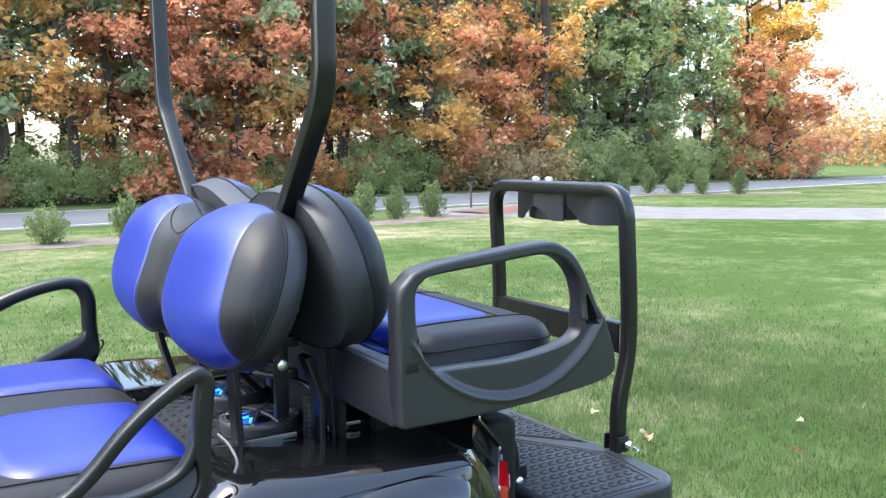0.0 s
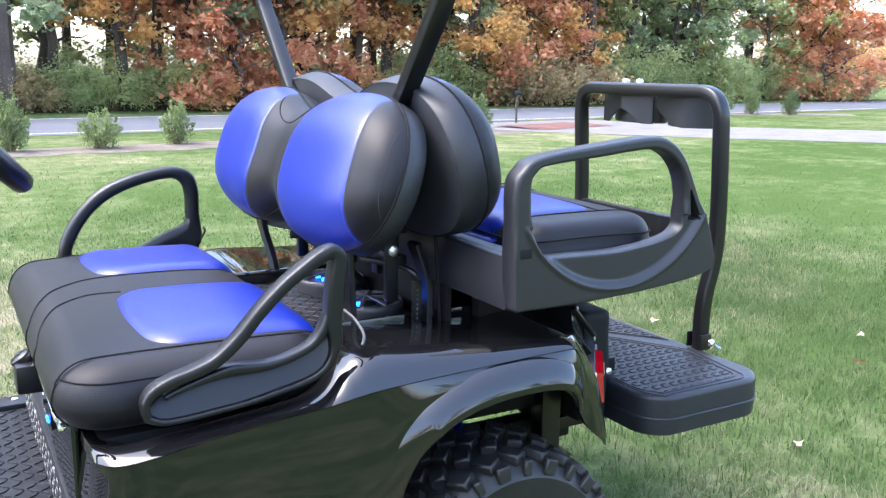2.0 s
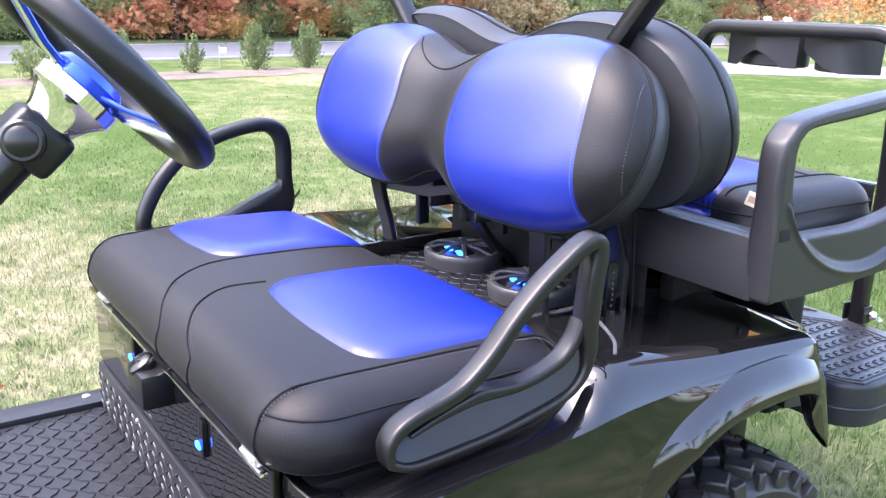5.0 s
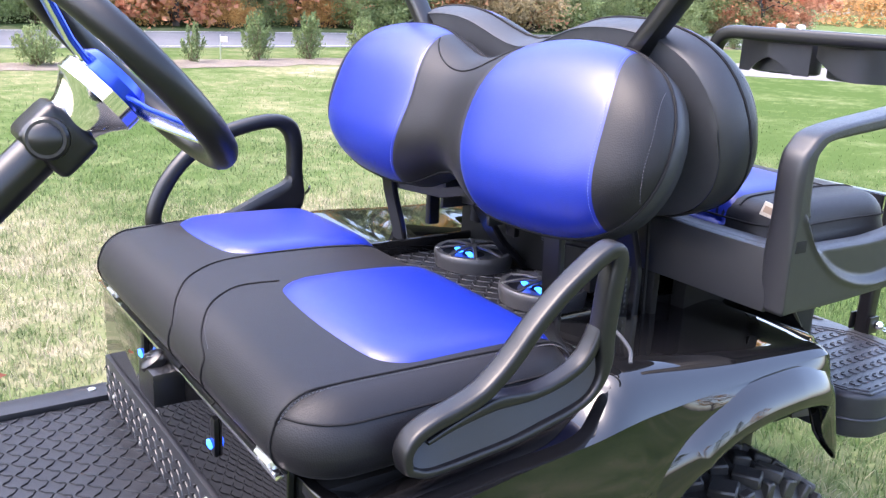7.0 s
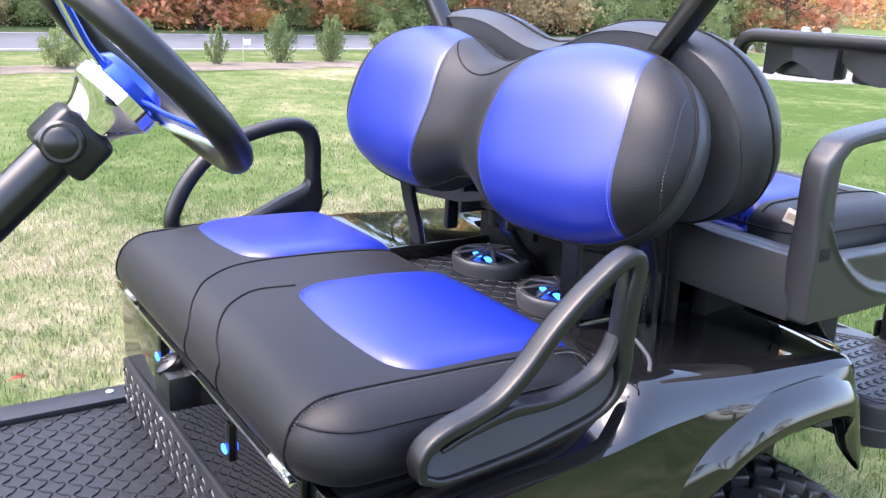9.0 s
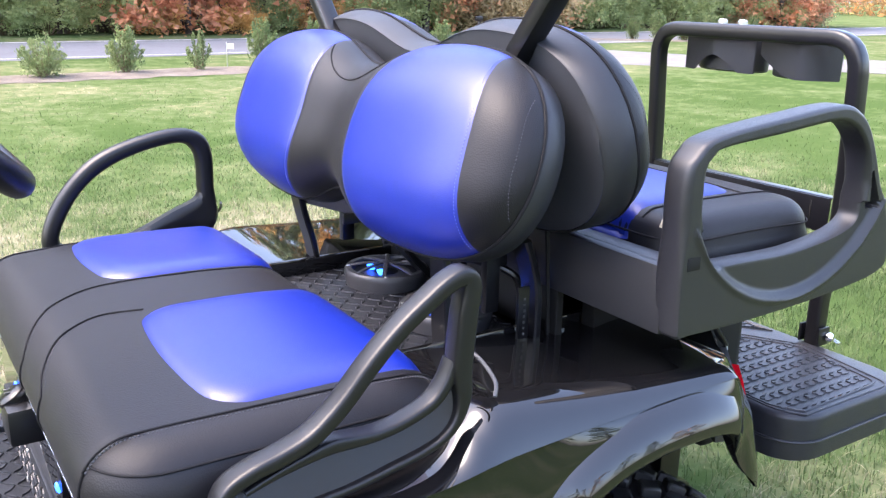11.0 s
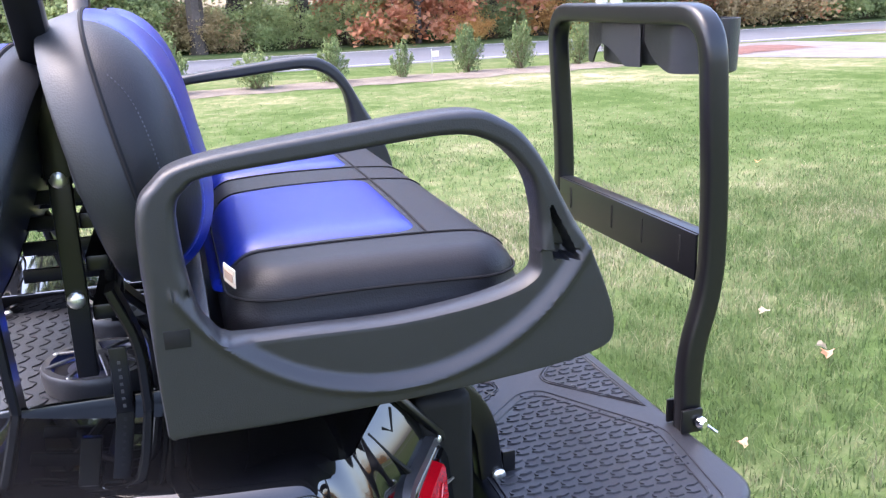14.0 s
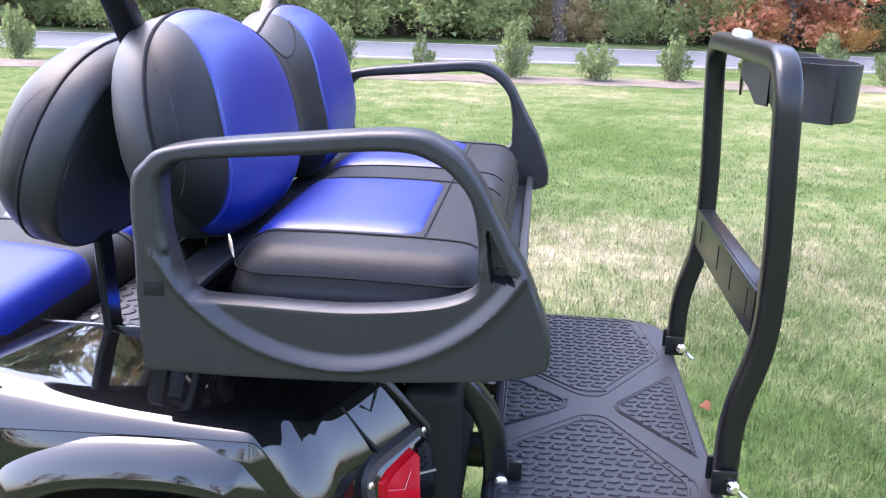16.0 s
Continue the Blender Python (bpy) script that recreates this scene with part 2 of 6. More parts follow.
        l.new(ms.outputs[0], n["Material Output"].inputs["Surface"])
    return m


M_LAWN = lawn_material("lawn", False)
M_BLADES = lawn_material("grass_blades", True)


# ---- building helpers ----
def finish(me, mat, angle=40):
    for x in mat if isinstance(mat, (list, tuple)) else [mat]:
        me.materials.append(x)
    me.polygons.foreach_set("use_smooth", [True] * len(me.polygons))
    me.set_sharp_from_angle(angle=radians(angle))
    me.update()
    return me


def part(name, bm, mat, parent=None, label="", angle=40):
    """Links a bmesh as one mesh object, under a thing or a part if one is given."""
    bmesh.ops.recalc_face_normals(bm, faces=bm.faces)
    me = bpy.data.meshes.new(name)
    bm.to_mesh(me)
    bm.free()
    ob = new(name, finish(me, mat, angle))
    ob.parent = parent
    return tagged(ob, label)


def empty(name, at, label, category, group="", kind=""):
    ob = new(name)
    ob.location = at
    ob.empty_display_size = 0.1
    return tagged(ob, label, category, group, kind)


def rounded_path(points, r, steps=5):
    """A polyline whose inner corners are turned into arcs."""
    pts = [Vector(p) for p in points]
    out = [pts[0]]
    for i in range(1, len(pts) - 1):
        a, b, c = pts[i - 1], pts[i], pts[i + 1]
        ri = min(r, (a - b).length * 0.48, (c - b).length * 0.48)
        p, q = b + (a - b).normalized() * ri, b + (c - b).normalized() * ri
        for k in range(steps + 1):
            t = k / steps
            out.append(p * (1 - t) ** 2 + b * 2 * t * (1 - t) + q * t * t)
    out.append(pts[-1])
    return out


def spline(points, n):
    """n points of a smooth curve through the given ones, evenly spaced along it."""
    p = np.array(points, float)
    q = np.vstack([2 * p[0] - p[1], p, 2 * p[-1] - p[-2]])
    out = []
    for i in range(1, len(q) - 2):
        for t in np.linspace(0, 1, 24, endpoint=False):
            a, b, c, d = q[i - 1 : i + 3]
            out.append(0.5 * (2 * b + (c - a) * t + (2 * a - 5 * b + 4 * c - d) * t * t + (3 * b - a - 3 * c + d) * t ** 3))
    out.append(p[-1])
    out = np.array(out)
    s = np.r_[0, np.cumsum(np.linalg.norm(np.diff(out, axis=0), axis=1))]
    want = np.linspace(0, s[-1], n)
    return np.stack([np.interp(want, s, out[:, k]) for k in range(out.shape[1])], 1)


def ring_profile(w, h, r, n=3):
    """A rounded rectangle w x h in its own plane."""
    out = []
    for cx, cy, a0 in ((w / 2 - r, h / 2 - r, 0), (-w / 2 + r, h / 2 - r, 90), (-w / 2 + r, -h / 2 + r, 180), (w / 2 - r, -h / 2 + r, 270)):
        for k in range(n + 1):
            a = radians(a0 + 90 * k / n)
            out.append((cx + r * math.cos(a), cy + r * math.sin(a)))
    return out


def circle_profile(r, n=12):
    return [(r * math.cos(2 * math.pi * k / n), r * math.sin(2 * math.pi * k / n)) for k in range(n)]


def sweep(bm, path, profile, side=None, closed=False, caps=True):
    """Sweeps a profile along a path. side: the way in which the profile's first axis points."""
    pts = [Vector(p) for p in path]
    n, rings, ref = len(pts), [], Vector(side) if side else None
    for i, p in enumerate(pts):
        a = pts[(i - 1) % n] if closed or i else pts[0]
        b = pts[(i + 1) % n] if closed or i < n - 1 else pts[-1]
        t = (b - a).normalized()
        if ref is None:
            ref = t.orthogonal()
        u = (ref - t * ref.dot(t)).normalized()
        if side is None:
            ref = u
        w = t.cross(u)
        rings.append([bm.verts.new(p + u * x + w * y) for x, y in profile])
    m = len(profile)
    for i in range(n if closed else n - 1):
        r0, r1 = rings[i], rings[(i + 1) % n]
        for k in range(m):
            bm.faces.new((r0[k], r0[(k + 1) % m], r1[(k + 1) % m], r1[k]))
    if caps and not closed:
        bm.faces.new(rings[0][::-1])
        bm.faces.new(rings[-1])
    return bm


def tube(path, profile, side=None, closed=False):
    return sweep(bmesh.new(), path, profile, side, closed)


def add_box(bm, c, size, bevel=0.0, rot=None, seg=2):
    """A box with softened edges, put into bm."""
    r = bmesh.ops.create_cube(bm, size=1.0)
    m = Matrix.Translation(c) @ (rot.to_4x4() if rot else Matrix.Identity(4)) @ Matrix.Diagonal((*size, 1))
    bmesh.ops.transform(bm, matrix=m, verts=r["verts"])
    if bevel:
        vs = set(r["verts"])
        es = [e for e in bm.edges if e.verts[0] in vs and e.verts[1] in vs]
        bmesh.ops.bevel(bm, geom=es, offset=bevel, segments=seg, affect="EDGES", profile=0.6)
    return bm


def box(c, size, bevel=0.004, rot=None, seg=2):
    return add_box(bmesh.new(), c, size, bevel, rot, seg)


def turned(profile, axis_at, axis_dir, n=28):
    """A solid of revolution: profile of (distance along the axis, radius)."""
    bm = bmesh.new()
    d = Vector(axis_dir).normalized()
    u = d.orthogonal().normalized()
    w = d.cross(u)
    o = Vector(axis_at)
    rings = []
    for h, r in profile:
        rings.append([bm.verts.new(o + d * h + (u * math.cos(2 * math.pi * k / n) + w * math.sin(2 * math.pi * k / n)) * max(r, 1e-4)) for k in range(n)])
    for a, b in zip(rings, rings[1:]):
        for k in range(n):
            bm.faces.new((a[k], a[(k + 1) % n], b[(k + 1) % n], b[k]))
    bm.faces.new(rings[0][::-1])
    bm.faces.new(rings[-1])
    return bm


def add_bolt(bm, at, way, r=0.011, h=0.008):
    d = Vector(way).normalized()
    u = d.orthogonal().normalized()
    w = d.cross(u)
    at = Vector(at)
    rows = []
    for hh, rr in ((0, r), (h * 0.6, r), (h, r * 0.6), (h, 0.0005)):
        rows.append([bm.verts.new(at + d * hh + (u * math.cos(2 * math.pi * k / 10) + w * math.sin(2 * math.pi * k / 10)) * rr) for k in range(10)])
    for a, b in zip(rows, rows[1:]):
        for k in range(10):
            bm.faces.new((a[k], a[(k + 1) % 10], b[(k + 1) % 10], b[k]))
    return bm


def grid_faces(bm, rows, wrap=False):
    vs = [[bm.verts.new(p) for p in row] for row in rows]
    for a, b in zip(vs, vs[1:]):
        m = len(a)
        for k in range(m if wrap else m - 1):
            bm.faces.new((a[k], a[(k + 1) % m], b[(k + 1) % m], b[k]))
    return vs


def loop_plate(outer, inner, y0, y1, n=150, m=9, dent=None, soft=1.0):
    """A closed moulded loop between two outlines in the x-z plane, rounded across, from y0 (its face) to y1."""
    def ring(p):
        return spline(list(p) + [p[0]], n + 1)[:-1]
    o, i = ring(outer), ring(inner)
    # the two rings are matched through their control points
    def matched(a):
        a = list(a) + [a[0]]
        out = []
        q = np.array([a[-2]] + a + [a[1]], float)
        per = max(4, n // (len(a) - 1))
        for k in range(1, len(q) - 2):
            for t in np.linspace(0, 1, per, endpoint=False):
                p0, p1, p2, p3 = q[k - 1 : k + 3]
                out.append(0.5 * (2 * p1 + (p2 - p0) * t + (2 * p0 - 5 * p1 + 4 * p2 - p3) * t * t + (3 * p1 - p0 - 3 * p2 + p3) * t ** 3))
        return np.array(out)
    o, i = matched(outer), matched(inner)
    bm = bmesh.new()
    half, mid = (y1 - y0) / 2, (y0 + y1) / 2
    rows = []
    for a, b in zip(o, i):
        width = np.linalg.norm(b - a)
        r = soft * (min(width / 2 * 0.8, abs(half) * 0.8) if width < 0.05 else max(0.007, min(width / 2, abs(half)) * 0.8 * max(0.0, 1 - (width - 0.05) / 0.02)))
        row = []
        # face side from the outer edge to the inner one, then the back side
        for side in (-1, 1):
            ts = np.linspace(0, 1, m)
            ts = ts if side < 0 else ts[::-1]
            for t in ts:
                d = min(t, 1 - t) * width
                k = 1 if d >= r else math.sqrt(max(0.0, 1 - (1 - d / r) ** 2))
                p = a + (b - a) * t
                depth = (abs(half) - r) + r * k
                yy = mid + side * math.copysign(depth, half)
                if side < 0 and dent:
                    yy += dent(p[0], p[1]) * math.copysign(1, half)
                row.append((p[0], yy, p[1]))
        rows.append(row)
    rows.append(rows[0])
    grid_faces(bm, rows[:-1] + [rows[-1]], wrap=True)
    bmesh.ops.remove_doubles(bm, verts=bm.verts, dist=0.0004)
    return bm


def mirrored(bm_maker):
    """The same mesh for the other side of the car (y turned round)."""
    bm = bm_maker()
    bmesh.ops.scale(bm, vec=(1, -1, 1), verts=bm.verts)
    return bm


def dashes(points, normals, length=0.0032, gap=0.0021, width=0.0007, lift=0.0007):
    """A row of stitches along a line that lies on a surface."""
    bm = bmesh.new()
    p, nn = np.array(points, float), np.array(normals, float)
    s = np.r_[0, np.cumsum(np.linalg.norm(np.diff(p, axis=0), axis=1))]
    at = lambda q, arr: Vector([np.interp(q, s, arr[:, k]) for k in range(3)])  # noqa: E731
    q = 0.0
    while q + length < s[-1]:
        a, b, nv = at(q, p), at(q + length, p), at(q + length / 2, nn).normalized()
        t = (b - a).normalized()
        w = t.cross(nv) * width
        v = [bm.verts.new(x) for x in (a + w - nv * 0.001, a - w - nv * 0.001, b - w - nv * 0.001, b + w - nv * 0.001, (a + b) / 2 + nv * lift + w * 0.6 - t * length * 0.25, (a + b) / 2 + nv * lift - w * 0.6 - t * length * 0.25, (a + b) / 2 + nv * lift - w * 0.6 + t * length * 0.25, (a + b) / 2 + nv * lift + w * 0.6 + t * length * 0.25)]
        for f in ((4, 5, 6, 7), (0, 1, 5, 4), (1, 2, 6, 5), (2, 3, 7, 6), (3, 0, 4, 7)):
            bm.faces.new([v[k] for k in f])
        q += length + gap
    return bm


def bolts(parent, spots, r=0.011, h=0.008, mat=None, name="bolt"):
    """One hexagon-headed bolt for each (place, way)."""
    for at, way in spots:
        cpart(name, add_bolt(bmesh.new(), at, way, r, h), mat or M_STEEL, parent)

# ---- the golf cart: rear is +x, its own right side is +y ----
cart = empty("golf_cart", (0.4, 0, 0), "gloss black lifted golf cart with blue and black vinyl seats", "golf cart")
UNDO = Matrix.Translation((-0.4, 0, 0))


def cpart(name, bm, mat, parent=None, label="", angle=40):
    """A part of the cart, built in the world's own measures."""
    ob = part(name, bm, mat, parent or cart, label, angle)
    ob.matrix_parent_inverse = UNDO if parent is None else Matrix.Identity(4)
    return ob


# seat backs -----------------------------------------------------------
class Back:
    """A two-lobed seat back. u runs across, v from the lower edge (-1) to the upper one (1)."""

    def __init__(self, at, lean, face, top, low, depth, gusset, seam, half=0.506, mid=0.02):
        self.o, self.seam, self.seam2 = Vector(at), seam, seam + (half - seam) * 0.88
        a = radians(lean)
        self.up = Vector((-face * math.sin(a), 0, math.cos(a)))
        self.n = Vector((face * math.cos(a), 0, math.sin(a)))
        self.top, self.low, self.depth, self.gusset, self.half, self.mid = top, low, depth, gusset, half, mid

    def edge(self, u):
        w = min(1.0, abs(u) / self.half)
        e = math.sqrt(max(0.0, 1 - w ** 5.7))
        t = (self.top - 0.058 * math.exp(-((u / 0.136) ** 2))) * e - 0.012 * (1 - e)
        b = (self.low + 0.057 * math.exp(-((u / 0.090) ** 2))) * e - 0.012 * (1 - e)
        return t, b

    def warp(self, u, v):
        """Bends the straight columns into the bowed seams: the inner ones open towards both edges."""
        inner = 0.098 + 0.045 * abs(v) ** 1.8
        outer = self.seam - 0.012 * v - 0.045 * max(0.0, v) ** 3
        stitch = outer + (self.half - outer) * (0.88 - 0.18 * max(0.0, v) ** 4 - 0.12 * max(0.0, -v) ** 6)
        return math.copysign(float(np.interp(abs(u), [0, 0.10, self.seam, self.seam2, self.half], [0, inner, outer, stitch, self.half])), u)

    def at(self, u, v, lift=0.0):
        y = self.warp(u, v)
        t, b = self.edge(y)
        s = b + (t - b) * (v + 1) / 2
        w = min(1.0, abs(y) / self.half)
        d = self.depth * (1 - w ** 7) ** 0.5 * (1 - 0.22 * math.exp(-((y / 0.09) ** 2)))
        d *= (1 - abs(v) ** 3.0) ** 0.62
        for us in (0.10, self.seam, self.seam2):
            d -= (0.0016 if us <= self.seam else 0.0012) * math.exp(-(((abs(u) - us) / 0.005) ** 2)) * min(1, d / 0.02)
        return self.o + Vector((0, self.mid + y, 0)) + self.up * s + self.n * (d + lift)

    def normal(self, u, v):
        e = 0.004
        a = self.at(u + e, v) - self.at(u - e, v)
        b = self.at(u, min(1, v + e)) - self.at(u, max(-1, v - e))
        nn = a.cross(b)
        return (nn if nn.dot(self.n) > 0 else -nn).normalized()


def build_back(name, bk, label):
    vs = [math.sin(math.pi / 2 * x) for x in np.linspace(-1, 1, 33)]

    def panel(us):
        bm = bmesh.new()
        grid_faces(bm, [[bk.at(u, v) for v in vs] for u in us])
        bmesh.ops.remove_doubles(bm, verts=bm.verts, dist=0.0002)
        return bm

    # the upholstered rim and the board behind
    us = [bk.half * math.sin(math.pi / 2 * x) for x in np.linspace(-1, 1, 61)]
    loop = [bk.at(u, 1) for u in us] + [bk.at(u, -1) for u in us[::-1]][1:-1]
    bm = bmesh.new()
    mid = sum(loop, Vector()) / len(loop)
    rows = []
    for d, k in ((0.0, 1.0), (-0.004, 1.004), (-bk.gusset * 0.5, 0.996), (-bk.gusset + 0.004, 0.982), (-bk.gusset, 0.970)):
        rows.append([mid + (p - mid) * k + bk.n * d for p in loop])
    grid_faces(bm, rows, wrap=True)
    base = cpart(name, bm, M_GUSSET, None, label)
    bm = bmesh.new()
    bk_loop = [mid + (p - mid) * 0.966 - bk.n * (bk.gusset - 0.002) for p in loop]
    top, low = bk_loop[: len(us)], [bk_loop[0]] + bk_loop[len(us):][::-1] + [bk_loop[len(us) - 1]]
    rows = [[a.lerp(b, t) - bk.n * 0.004 * math.sin(math.pi * t) for t in np.linspace(0, 1, 9)] for a, b in zip(top, low)]
    grid_faces(bm, rows)
    bmesh.ops.remove_doubles(bm, verts=bm.verts, dist=0.0005)
    cpart("back_board", bm, M_BOARD, base, "smooth charcoal moulded seat back board")
    cs = lambda a, b, n: sorted(set([round(x, 5) for x in np.linspace(a, b, n)] + [round(a + d, 5) for d in (0.003, 0.006, 0.01)] + [round(b - d, 5) for d in (0.003, 0.006, 0.01)]))  # noqa: E731
    ends = [bk.seam + (bk.half - bk.seam) * math.sin(math.pi / 2 * x) for x in np.linspace(0, 1, 22)]
    cpart("centre_panel", panel(cs(-0.10, 0.10, 17)), M_VINYL, base, "black vinyl centre band")
    for sg in (-1, 1):
        cpart("blue_panel", panel([sg * u for u in cs(0.10, bk.seam, 22)]), M_BLUE, base, "blue vinyl lobe panel")
        cpart("side_panel", panel([sg * u for u in ends]), M_VINYL, base, "black vinyl end panel")
        for us_, mat, off in ((0.10, M_STITCH_BLUE, 0.006), (bk.seam, M_STITCH_BLUE, -0.005), (bk.seam2, M_STITCH, -0.003)):
            u = sg * (us_ + off)
            vv = np.linspace(-0.97, 0.97, 60)
            cpart("stitching", dashes([bk.at(u, v) for v in vv], [bk.normal(u, v) for v in vv]), mat, base)
    curl = [bk.at(u, 0.60 + 0.30 * (u / 0.1) ** 2, 0.0006) for u in np.linspace(-0.098, 0.098, 20)]
    cpart("seam", tube(curl, circle_profile(0.0016, 6)), M_SEAM, base)
    # the piping along the rim
    cpart("piping", tube([p + bk.n * 0.001 for p in loop], circle_profile(0.0032, 6), closed=True), M_SEAM, base, "thin black piping")
    return base


front_back = Back((0.438, 0, 1.092), 20, -1, 0.168, -0.178, 0.092, 0.050, 0.428)
rear_back = Back((0.620, 0, 1.118), 13, 1, 0.178, -0.178, 0.088, 0.055, 0.428)
build_back("front_seat_back", front_back, "blue and black two-lobed vinyl seat back")
build_back("rear_seat_back", rear_back, "blue and black two-lobed vinyl back of the rear-facing seat")


# seat cushions ----------------------------------------------------------
class Cushion:
    def __init__(self, x0, x1, y0, y1, z0, z1, r, rc, crown):
        self.cx, self.cy, self.hx, self.hy = (x0 + x1) / 2, (y0 + y1) / 2, (x1 - x0) / 2, (y1 - y0) / 2
        self.z0, self.z1, self.r, self.rc, self.crown = z0, z1, r, rc, crown

    def top(self, x, y):
        X, Y = min(1, abs(x - self.cx) / self.hx), min(1, abs(y - self.cy) / self.hy)
        z = self.z1 + self.crown * (1 - X ** 2.5) * (1 - Y ** 3)
        dx, dy = max(0, abs(x - self.cx) - (self.hx - self.r)), max(0, abs(y - self.cy) - (self.hy - self.r))
        d = min(self.r * 0.9999, math.hypot(dx, dy))
        return z - (self.r - math.sqrt(self.r ** 2 - d ** 2))

    def ring(self, inset, n=24):
        hx, hy, rc = self.hx - inset, self.hy - inset, max(0.004, self.rc - inset)
        rc = min(rc, hx * 0.99, hy * 0.99)
        out = []
        for sx, sy, a0 in ((1, 1, 0), (-1, 1, 90), (-1, -1, 180), (1, -1, 270)):
            for k in range(n // 4 + 1):
                a = radians(a0 + 90 * k / (n // 4))
                out.append((self.cx + sx * (hx - rc) + rc * math.cos(a), self.cy + sy * (hy - rc) + rc * math.sin(a)))
        # fill the straight runs
        full = []
        for i, p in enumerate(out):
            q = out[(i + 1) % len(out)]
            full.append(p)
            if i % (n // 4 + 1) == n // 4:
                full += [(p[0] + (q[0] - p[0]) * t, p[1] + (q[1] - p[1]) * t) for t in np.linspace(0, 1, 15)[1:-1]]
        return full

    def bm(self, belly=0.008, tuck=0.0):
        bm = bmesh.new()
        rows = []
        h = self.z1 - self.r - self.z0
        for t in (0.0, 0.06, 0.3, 0.6, 0.9):
            ins = 0.012 * max(0, 1 - t / 0.08) - belly * math.sin(math.pi * t) + tuck * (1 - t) ** 2
            rows.append([(x, y, self.z0 + h * t) for x, y in self.ring(ins)])
        for a in np.linspace(0, 90, 9):
            ins = self.r * (1 - math.cos(radians(a)))
            row = []
            for x, y in self.ring(ins):
                z = self.z1 - self.r + self.r * math.sin(radians(a))
                X, Y = min(1, abs(x - self.cx) / self.hx), min(1, abs(y - self.cy) / self.hy)
                row.append((x, y, z + self.crown * (1 - X ** 2.5) * (1 - Y ** 3)))
            rows.append(row)
        last = self.ring(self.r)
        for k in (0.85, 0.68, 0.5, 0.32, 0.15, 0.03):
            rows.append([(self.cx + (x - self.cx) * k, self.cy + (y - self.cy) * k, self.top(self.cx + (x - self.cx) * k, self.cy + (y - self.cy) * k)) for x, y in last])
        vs = grid_faces(bm, rows, wrap=True)
        bm.faces.new(vs[-1])
        bm.faces.new(vs[0][::-1])
        return bm


def insert_patch(c, x0, x1, y0, y1, puff, rc=0.05, skew=0.0):
    """A padded insert that lies on a cushion's top."""
    bm = bmesh.new()
    cx, cy, hx, hy = (x0 + x1) / 2, (y0 + y1) / 2, (x1 - x0) / 2, (y1 - y0) / 2
    tmp = Cushion(x0, x1, y0, y1, 0, 0, 0.01, rc, 0)
    base = tmp.ring(0.0, 24)
    rows = []
    for k in (1.0, 0.985, 0.96, 0.92, 0.85, 0.75, 0.6, 0.42, 0.22, 0.05):
        row = []
        for x, y in base:
            px, py = cx + (x - cx) * k, cy + (y - cy) * k
            px += skew * (1 - ((py - cy) / hy) ** 2) * max(0, (cx - px) / hx)
            row.append((px, py, c.top(px, py) - 0.004 + (puff + 0.004) * (1 - k ** 14)))
        rows.append(row)
    vs = grid_faces(bm, rows, wrap=True)
    bm.faces.new(vs[-1])
    return bm


def on_top(c, pts, lift=0.0):
    return [Vector((x, y, c.top(x, y) + lift)) for x, y in pts]


def seam_line(c, pts, parent, stitch=M_STITCH, side=0.006, single=False):
    pts = [tuple(p) for p in spline(pts, 60)]
    cpart("seam", tube(on_top(c, pts, 0.0008), circle_profile(0.0017, 6)), M_SEAM, parent)
    q = np.array(pts)
    d = np.gradient(q, axis=0)
    d /= np.linalg.norm(d, axis=1)[:, None]
    off = q + np.stack([-d[:, 1], d[:, 0]], 1) * side
    nn = []
    for x, y in off:
        e = 0.003
        nn.append(Vector((-(c.top(x + e, y) - c.top(x - e, y)) / (2 * e), -(c.top(x, y + e) - c.top(x, y - e)) / (2 * e), 1)).normalized())
    cpart("stitching", dashes(on_top(c, [tuple(p) for p in off]), nn), stitch, parent)


fc = Cushion(-0.185, 0.318, -0.505, 0.505, 0.700, 0.812, 0.066, 0.10, 0.020)
seat = cpart("front_seat_cushion", fc.bm(0.0, 0.028), M_VINYL, None, "black vinyl bench cushion with two blue inserts")
cpart("blue_insert", insert_patch(fc, -0.012, 0.312, -0.430, -0.055, 0.012, 0.052, -0.02), M_BLUE, seat, "padded blue vinyl insert")
cpart("blue_insert", insert_patch(fc, -0.012, 0.312, 0.112, 0.458, 0.012, 0.052, -0.02), M_BLUE, seat, "padded blue vinyl insert")
seam_line(fc, [(0.31, 0.100), (0.1, 0.104), (0.03, 0.108), (-0.05, 0.103), (-0.11, 0.068), (-0.155, 0.015), (-0.178, -0.028)], seat)
seam_line(fc, [(0.0, -0.050), (-0.07, -0.038), (-0.13, -0.078), (-0.165, -0.13), (-0.179, -0.18)], seat)
seam_line(fc, [(0.31, -0.446), (0.1, -0.441), (0.0, -0.438), (-0.07, -0.434), (-0.115, -0.432), (-0.150, -0.430), (-0.176, -0.428)], seat)
seam_line(fc, [(0.31, 0.462), (0.1, 0.462), (0.0, 0.450), (-0.07, 0.430), (-0.115, 0.426), (-0.150, 0.424), (-0.176, 0.424)], seat)


